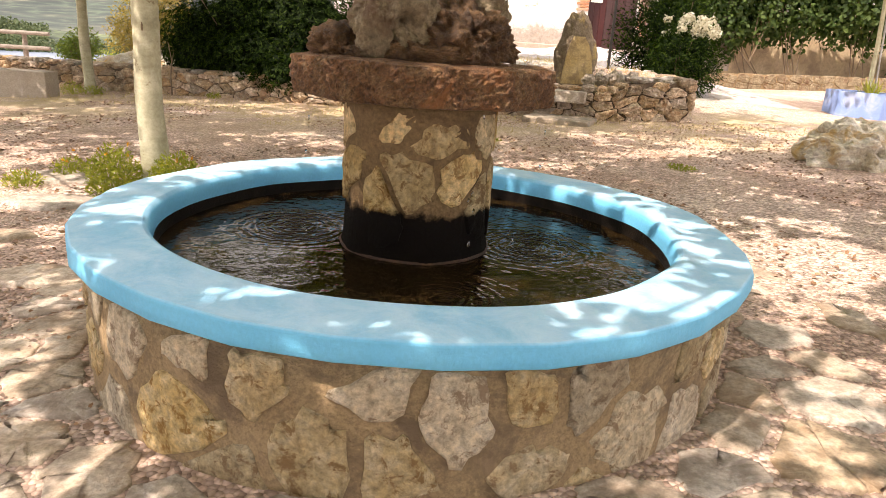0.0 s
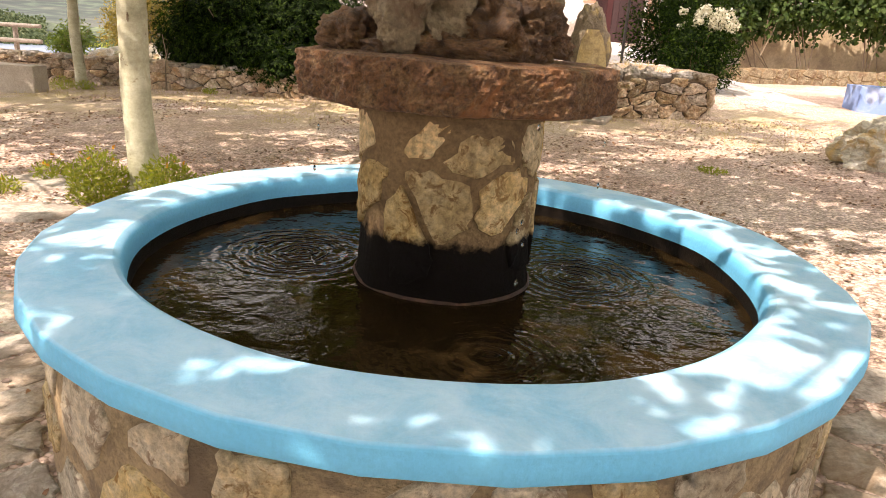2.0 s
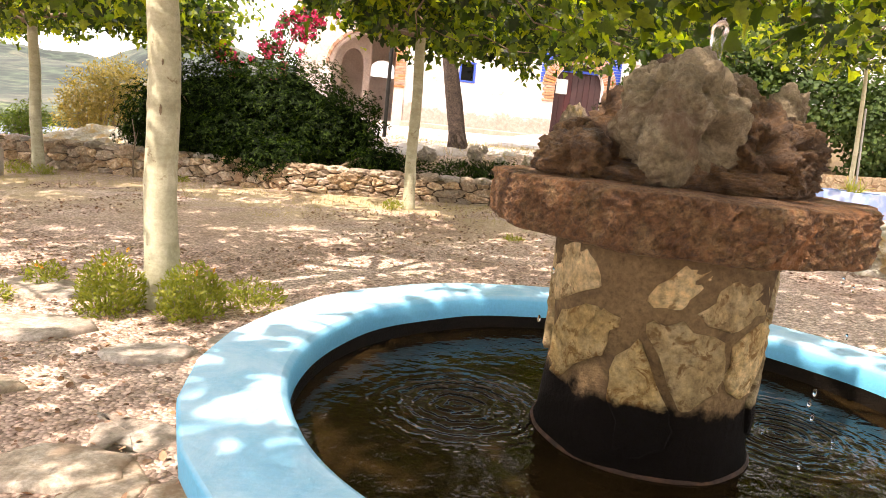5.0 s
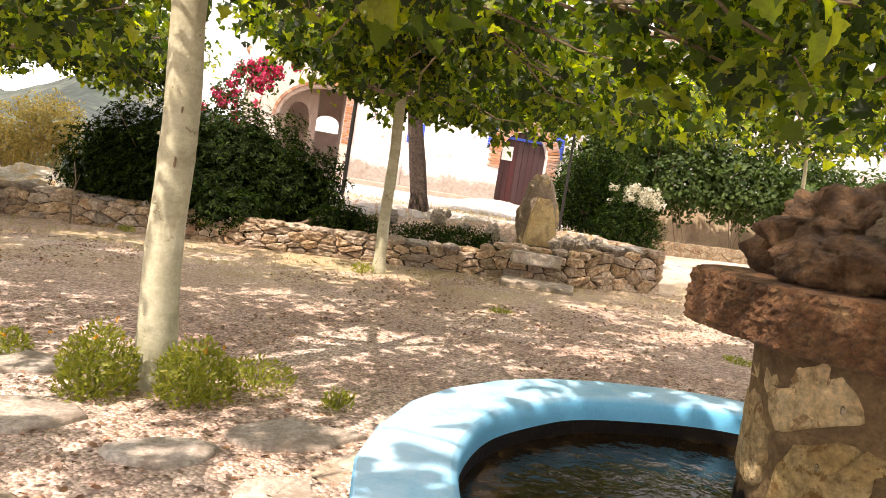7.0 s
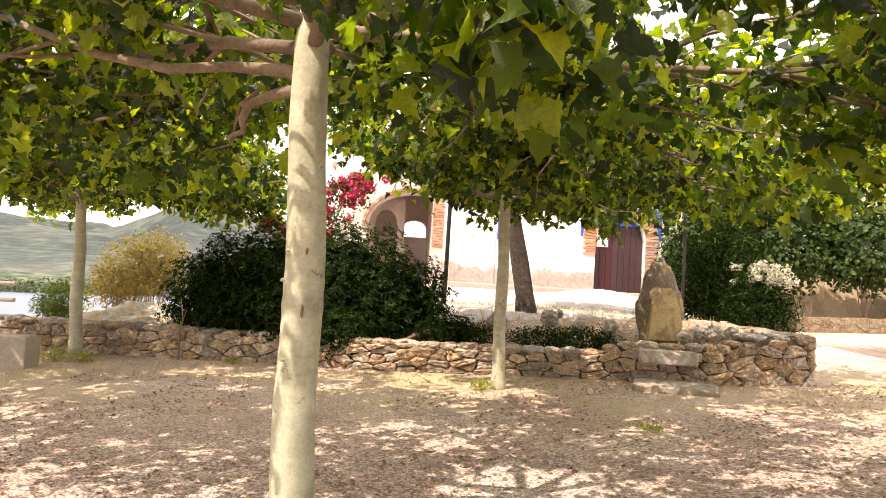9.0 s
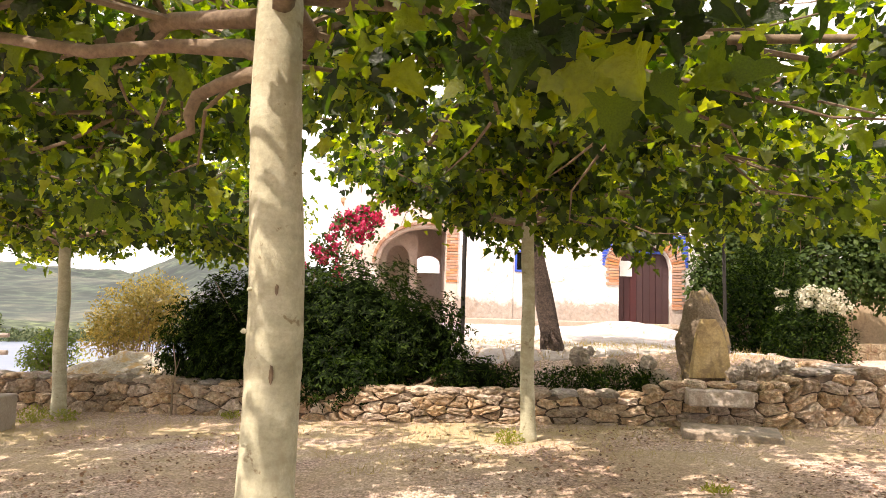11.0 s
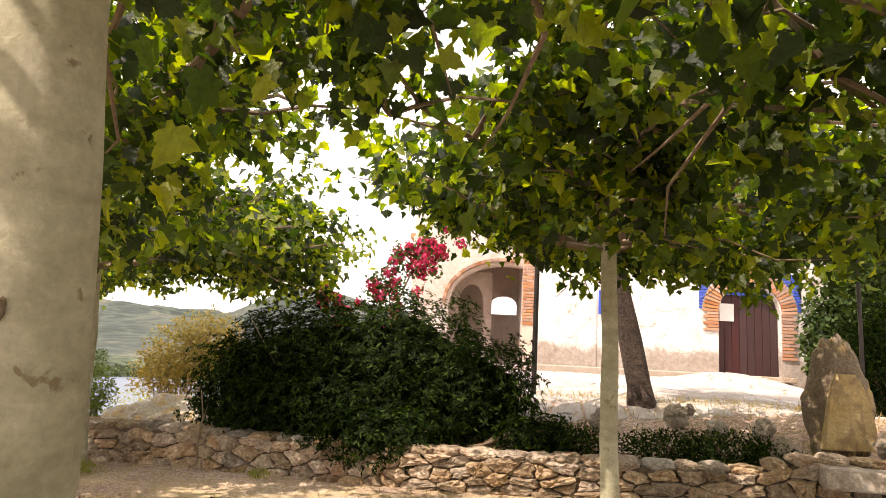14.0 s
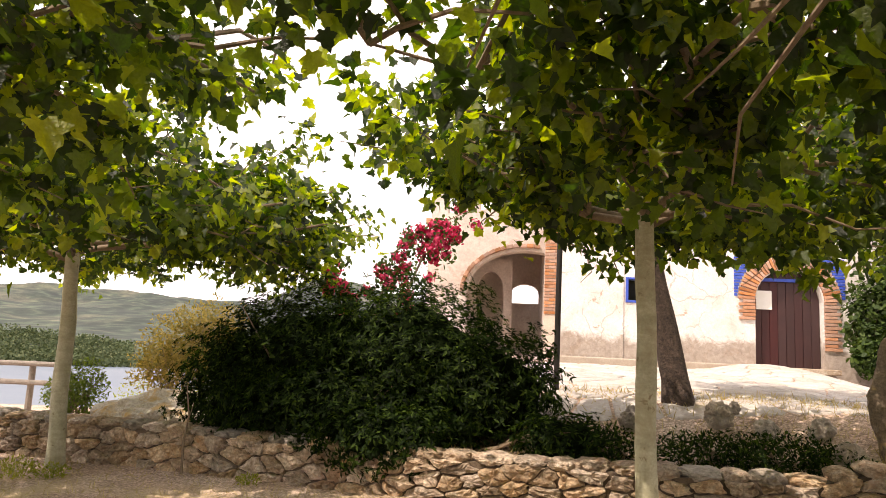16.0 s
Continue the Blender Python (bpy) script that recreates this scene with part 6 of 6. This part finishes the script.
# knots and scars on the nearest trunk
for k, (a, z, w, h) in enumerate(((-1.15, 1.60, 0.007, 0.020), (-2.2, 1.60, 0.014, 0.008), (-1.2, 1.28, 0.008, 0.035), (-2.4, 1.44, 0.02, 0.010), (-1.9, 2.05, 0.010, 0.007), (-2.0, 1.02, 0.016, 0.007))):
    bm = bmesh.new()
    r = 0.1185 - 0.0095 * z
    rock_mesh(bm, (-2.675 + r * math.cos(a), 6.06 + r * math.sin(a), z), (w, 0.008, h), k + 1.5, 3, 0.25, 1.6, 0.1, a + math.pi / 2)
    part("knot", bm, M["twig"] if k in (0, 2) else M["planebark"], T1, "dark bark knot")

# dry sapling stick, post, rough stones behind the stele
bm = bmesh.new()
tube(bm, [(-5.58, 13.82, -0.1), (-5.60, 13.84, 0.3), (-5.57, 13.85, 0.6), (-5.63, 13.85, 0.95)], [0.016, 0.014, 0.011, 0.006], 7, 0.2)
tube(bm, [(-5.59, 13.84, 0.45), (-5.52, 13.84, 0.75)], [0.008, 0.004], 5)
whole("dry_stick", bm, M["twig"], "dry leafless sapling stem at the foot of the wall", "stick")
bm = bmesh.new()
tube(bm, [(3.12, 14.5, 0.5), (3.12, 14.5, 2.0), (3.10, 14.5, 4.3)], [0.03, 0.028, 0.026], 10)
whole("iron_post", bm, M["dark"], "thin dark iron post behind the memorial stone", "post")
for k, (x, y, z, r, sd) in enumerate(((2.42, 12.72, 0.82, 0.13, 1.0), (2.66, 12.82, 0.86, 0.14, 2.0), (2.93, 12.86, 0.87, 0.16, 3.1), (3.22, 12.84, 0.88, 0.15, 4.2), (1.45, 12.95, 0.70, 0.14, 5.5), (0.62, 14.2, 0.93, 0.22, 6.1), (0.78, 14.2, 1.02, 0.11, 7.1), (1.1, 14.1, 0.80, 0.18, 8.4), (-0.3, 14.4, 0.8, 0.24, 9.3), (1.6, 13.9, 0.85, 0.2, 10.2))):
    bm = bmesh.new()
    r *= 0.72 if y > 13.8 else 1.0
    rock_mesh(bm, (x, y, z), (r, r * 0.8, r * 0.95), sd, 4, 0.3, 1.6, 0.15, sd)
    whole("rough_stone", bm, M["coping"], "grey rough stone edging the planted bank", "stone", group="rough edging stones")

# ---- fence by the lake ----
fence = thing("fence", (-12.2, 20, -0.2), "weathered round-rail timber fence above the lake", "fence")
for k in range(6):
    x = -12.2 - k * 1.9
    z = ground_z(x, 20)
    bm = bmesh.new()
    tube(bm, [(x, 20, z - 0.2), (x, 20, 0.80)], [0.07, 0.065], 10, 0.1, k)
    part("post", bm, M["timber"], fence)
    if k < 5:
        for zz in (0.74, 0.34):
            bm = bmesh.new()
            tube(bm, [(x + (0.75 if k == 0 else 0.05), 19.93, zz + 0.01), (x - 1.0, 19.92, zz - 0.01), (x - 1.95, 19.93, zz - 0.03)], [0.055, 0.058, 0.054], 10, 0.1, k)
            part("rail", bm, M["timber"], fence)
# reeds and shore scrub near the water
shrub("shore_scrub", (-9.6, 21.9, ground_z(-9.6, 21.9)), [((-10.6, 21.6, -0.45), (0.6, 0.4, 0.9)), ((-9.4, 22.0, -0.5), (0.7, 0.4, 0.9)), ((-8.4, 22.2, -0.5), (0.6, 0.4, 1.0))], 2600, 0.10, BLADE, M["weed_leaf"], "dry grasses and scrub at the edge of the slope", "scrub", 51)


def far_wood(name, count, hill_name, bearings, span, size, material, label, seed):
    """Far-off trees on a slope as one mass of leaf tufts."""
    nr = np.random.default_rng(seed)
    pts, sz = [], []
    for _ in range(count):
        x, y, z0 = on_hill(hill_name, nr.uniform(*bearings), nr.uniform(*span))
        h = size * nr.uniform(0.6, 1.3)
        pts.append(nr.normal(0, (h * 0.26, h * 0.26, h * 0.28), (14, 3)) + np.array((x, y, z0 + h * 0.4)))
        sz.append(h * nr.uniform(0.18, 0.42, 14))
    p = np.concatenate(pts)
    ob = new(name, leaf_mesh(name, p, nr.normal(0, 1, p.shape) + np.array((0, -0.5, 0.6)), nr.normal(0, 1, p.shape), np.concatenate(sz), ROUND_V, ROUND_F, material))
    return tagged(ob, label, "trees", kind="stuff")


far_wood("far_trees", 1500, "backdrop_shore", (-40, 5), (0.03, 0.40), 3.2, M["wood_leaf"], "belt of trees along the far lake shore", 6)
far_wood("far_pines", 5500, "backdrop_shore", (-72, -30), (0.03, 1.0), 3.4, M["wood_leaf"], "pine wood on the slope across the lake", 7)

# ---- fine ground cover ----


def scatter(name, count, area, size, outline, material, label, category, seed, lift=0.0, lie=0.25, upright=False, keep=None):
    nr = np.random.default_rng(seed)
    x, y = nr.uniform(area[0], area[1], count), nr.uniform(area[2], area[3], count)
    ok = (x - FX) ** 2 + (y - FY) ** 2 > 1.47 ** 2
    if keep is not None:
        ok &= np.array([keep(a, b) for a, b in zip(x, y)])
    x, y = x[ok], y[ok]
    z = np.array([ground_z(a, b) for a, b in zip(x, y)]) + lift
    k = len(x)
    if upright:
        n, t = nr.normal(0, 1, (k, 3)), nr.normal(0, 0.55, (k, 3)) + np.array((0, 0, 0.8))
    else:
        n, t = nr.normal(0, lie, (k, 3)) + np.array((0, 0, 1.0)), nr.normal(0, 1, (k, 3))
    v, f = outline
    ob = new(name, leaf_mesh(name, np.stack((x, y, z), 1), n, t, nr.uniform(size[0], size[1], k), v, f, material))
    return tagged(ob, label, category, kind="stuff")


PEB_V = [(0.5, 0, 0), (0.15, 0.42, 0), (-0.4, 0.3, 0), (-0.5, -0.15, 0), (-0.05, -0.42, 0), (0.1, 0.05, 0.3), (-0.15, -0.05, 0.28)]
PEB_F = [(0, 1, 5), (1, 2, 5), (2, 6, 5), (2, 3, 6), (3, 4, 6), (4, 5, 6), (4, 0, 5)]
PEB = (PEB_V, PEB_F)


def patchy(x, y):
    return noise.noise((x * 0.8, y * 0.8, 4.0)) > -0.15


scatter("pebbles", 34000, (-4.5, 3.2, 0.6, 8.2), (0.008, 0.024), PEB, M["gravel"], "loose pale gravel pebbles", "gravel", 61, 0.0, 0.3, keep=patchy)
scatter("fallen_leaf_litter", 22000, (-6.5, 5.5, 2.0, 12.2), (0.015, 0.05), ROUND, M["litter"], "brown crumbled leaf litter on the gravel", "litter", 62, 0.006, 0.35, keep=lambda x, y: noise.noise((x * 0.5, y * 0.5, 9.0)) > -0.1)
scatter("dry_grass_patch", 16000, (-12, 6, 8.0, 15.0), (0.04, 0.11), (GRASS_V, GRASS_F), M["dry_grass"], "dry straw grass before the wall", "grass", 63, 0.0, upright=True,
        keep=lambda x, y: y < wall_y(x) - 0.03 and (wall_y(x) - y) < 1.9 + 2.2 * noise.noise((x * 0.6, y * 0.6, 2.0)))
scatter("bank_grass", 6000, (-3.5, 3.8, 13.0, 16.0), (0.05, 0.16), (GRASS_V, GRASS_F), M["dry_grass"], "dry grass on the planted bank", "grass", 64, upright=True, keep=lambda x, y: y > wall_y(x) + 0.4)

# ---- pieces of walls and paving ----
rng = random.Random(17)
START = LEN[0] + 12.5
for poly in cells(LEN[-1] - START, 1.0, 80, 3, 0.46, rng):
    mid = along(START + sum(p[0] for p in poly) / len(poly))
    poly = broken(poly, rng.uniform(0.002, 0.02), rng, 0.12)

    def place(u, v, d):
        x, y, ox, oy = along(START + u)
        zb, zt = plaza_z(x, y) - 0.06, min(wall_top(x), wall_top(4.0)) - 0.04
        return (x + ox * (d - 0.02), y + oy * (d - 0.02), zb + (zt - zb) * v)
    part("stone", stone_bm(poly, place, rng.uniform(0.04, 0.085), rng, dome=1.18, edge=0.84), M["wallstone"], core)
u = START
while u < LEN[-1] - 0.1:
    w = rng.uniform(0.18, 0.42)
    x, y, ox, oy = along(u + w / 2)
    bm = bmesh.new()
    rock_mesh(bm, (x - ox * 0.19, y - oy * 0.19, min(wall_top(x), wall_top(4.0)) - 0.02), (w * 0.53, rng.uniform(0.20, 0.26), rng.uniform(0.055, 0.10)), u, 4, 0.24, 1.8, 0.06, math.atan2(ox, -oy), crust=0.05)
    for v in bm.verts:
        q = v.co.z - min(wall_top(x), wall_top(4.0)) + 0.02
        v.co.z -= 0.35 * max(0.0, q - 0.03)
    part("coping_stone", bm, M["coping"] if rng.random() < 0.3 else M["wallstone"], core)
    u += w
for poly in cells(26, 0.52, 70, 2, 0.34, rng):
    poly = shaped(poly, 0.012, rng, 0.1)
    bm = stone_bm(poly, lambda u, v, d: (6.9 + u, 22.0 - d, plaza_z(6.9 + u, 22) - 0.05 + v), 0.03, rng)
    part("stone", bm, M["boulder"], lowcore)

paving = thing("pavement_fountain", (FX, FY, 0.0), "irregular flagstones round the fountain", "paving", kind="structure")
bm = bmesh.new()
lathe(bm, [(1.40, -0.2), (1.40, -0.1)], (FX, FY, 0), 48)
pbase = part("bedding", bm, M["earth"], paving)
for poly in cells(2 * math.pi * 1.9, 0.95, 34, 3, 0.45, rng, True):
    cu, cv = sum(p[0] for p in poly) / len(poly), sum(p[1] for p in poly) / len(poly)
    if (cv > 0.5 and rng.random() < 0.5) or rng.random() < 0.12:
        continue
    poly = shaped(poly, rng.uniform(0.008, 0.03), rng, 0.24, 2)

    def lay(u, v, d):
        x, y = FX + (1.46 + v) * math.cos(u / 1.9), FY + (1.46 + v) * math.sin(u / 1.9)
        return (x, y, ground_z(x, y) + d)
    part("flagstone", stone_bm(poly, lay, rng.uniform(0.005, 0.018), rng, 0.04), M["flag"], pbase, smooth=True)
for k, (x, y, w, h) in enumerate(((-1.75, 5.25, 0.75, 0.42), (-2.35, 4.95, 0.6, 0.35), (-3.2, 5.4, 0.8, 0.5), (-3.6, 6.3, 0.9, 0.5), (-2.25, 3.6, 0.6, 0.4), (-3.0, 4.4, 0.5, 0.3), (-1.3, 4.9, 0.4, 0.25))):
    poly = [(x + w * 0.5 * math.cos(a) * rng.uniform(0.8, 1.15), y + h * 0.5 * math.sin(a) * rng.uniform(0.8, 1.15)) for a in [i * math.pi / 6 for i in range(12)]]
    bm = stone_bm(poly, lambda u, v, d: (u, v, ground_z(u, v) + d), 0.028, rng, 0.05)
    whole("flat_rock", bm, M["flag"], "pale flat rock breaking through the gravel", "rock", smooth=True)

terrace = thing("pavement_chapel", (3, 20, 1.2), "pale crazy paving before the chapel", "paving", kind="structure")
bm = bmesh.new()
box(bm, (2.0, 22.0, 0.9), (2.1, 22.1, 1.0))
tbase = part("bedding", bm, M["earth"], terrace)
for poly in cells(9.0, 9.0, 15, 14, 0.38, rng):
    poly = shaped(poly, 0.02, rng, 0.1)
    bm = stone_bm(poly, lambda u, v, d: (-1.6 + u, 14.5 + v, ground_z(-1.6 + u, 14.5 + v) + d), 0.02, rng, 0.05)
    part("paving_stone", bm, M["terrace"], tbase, smooth=True)
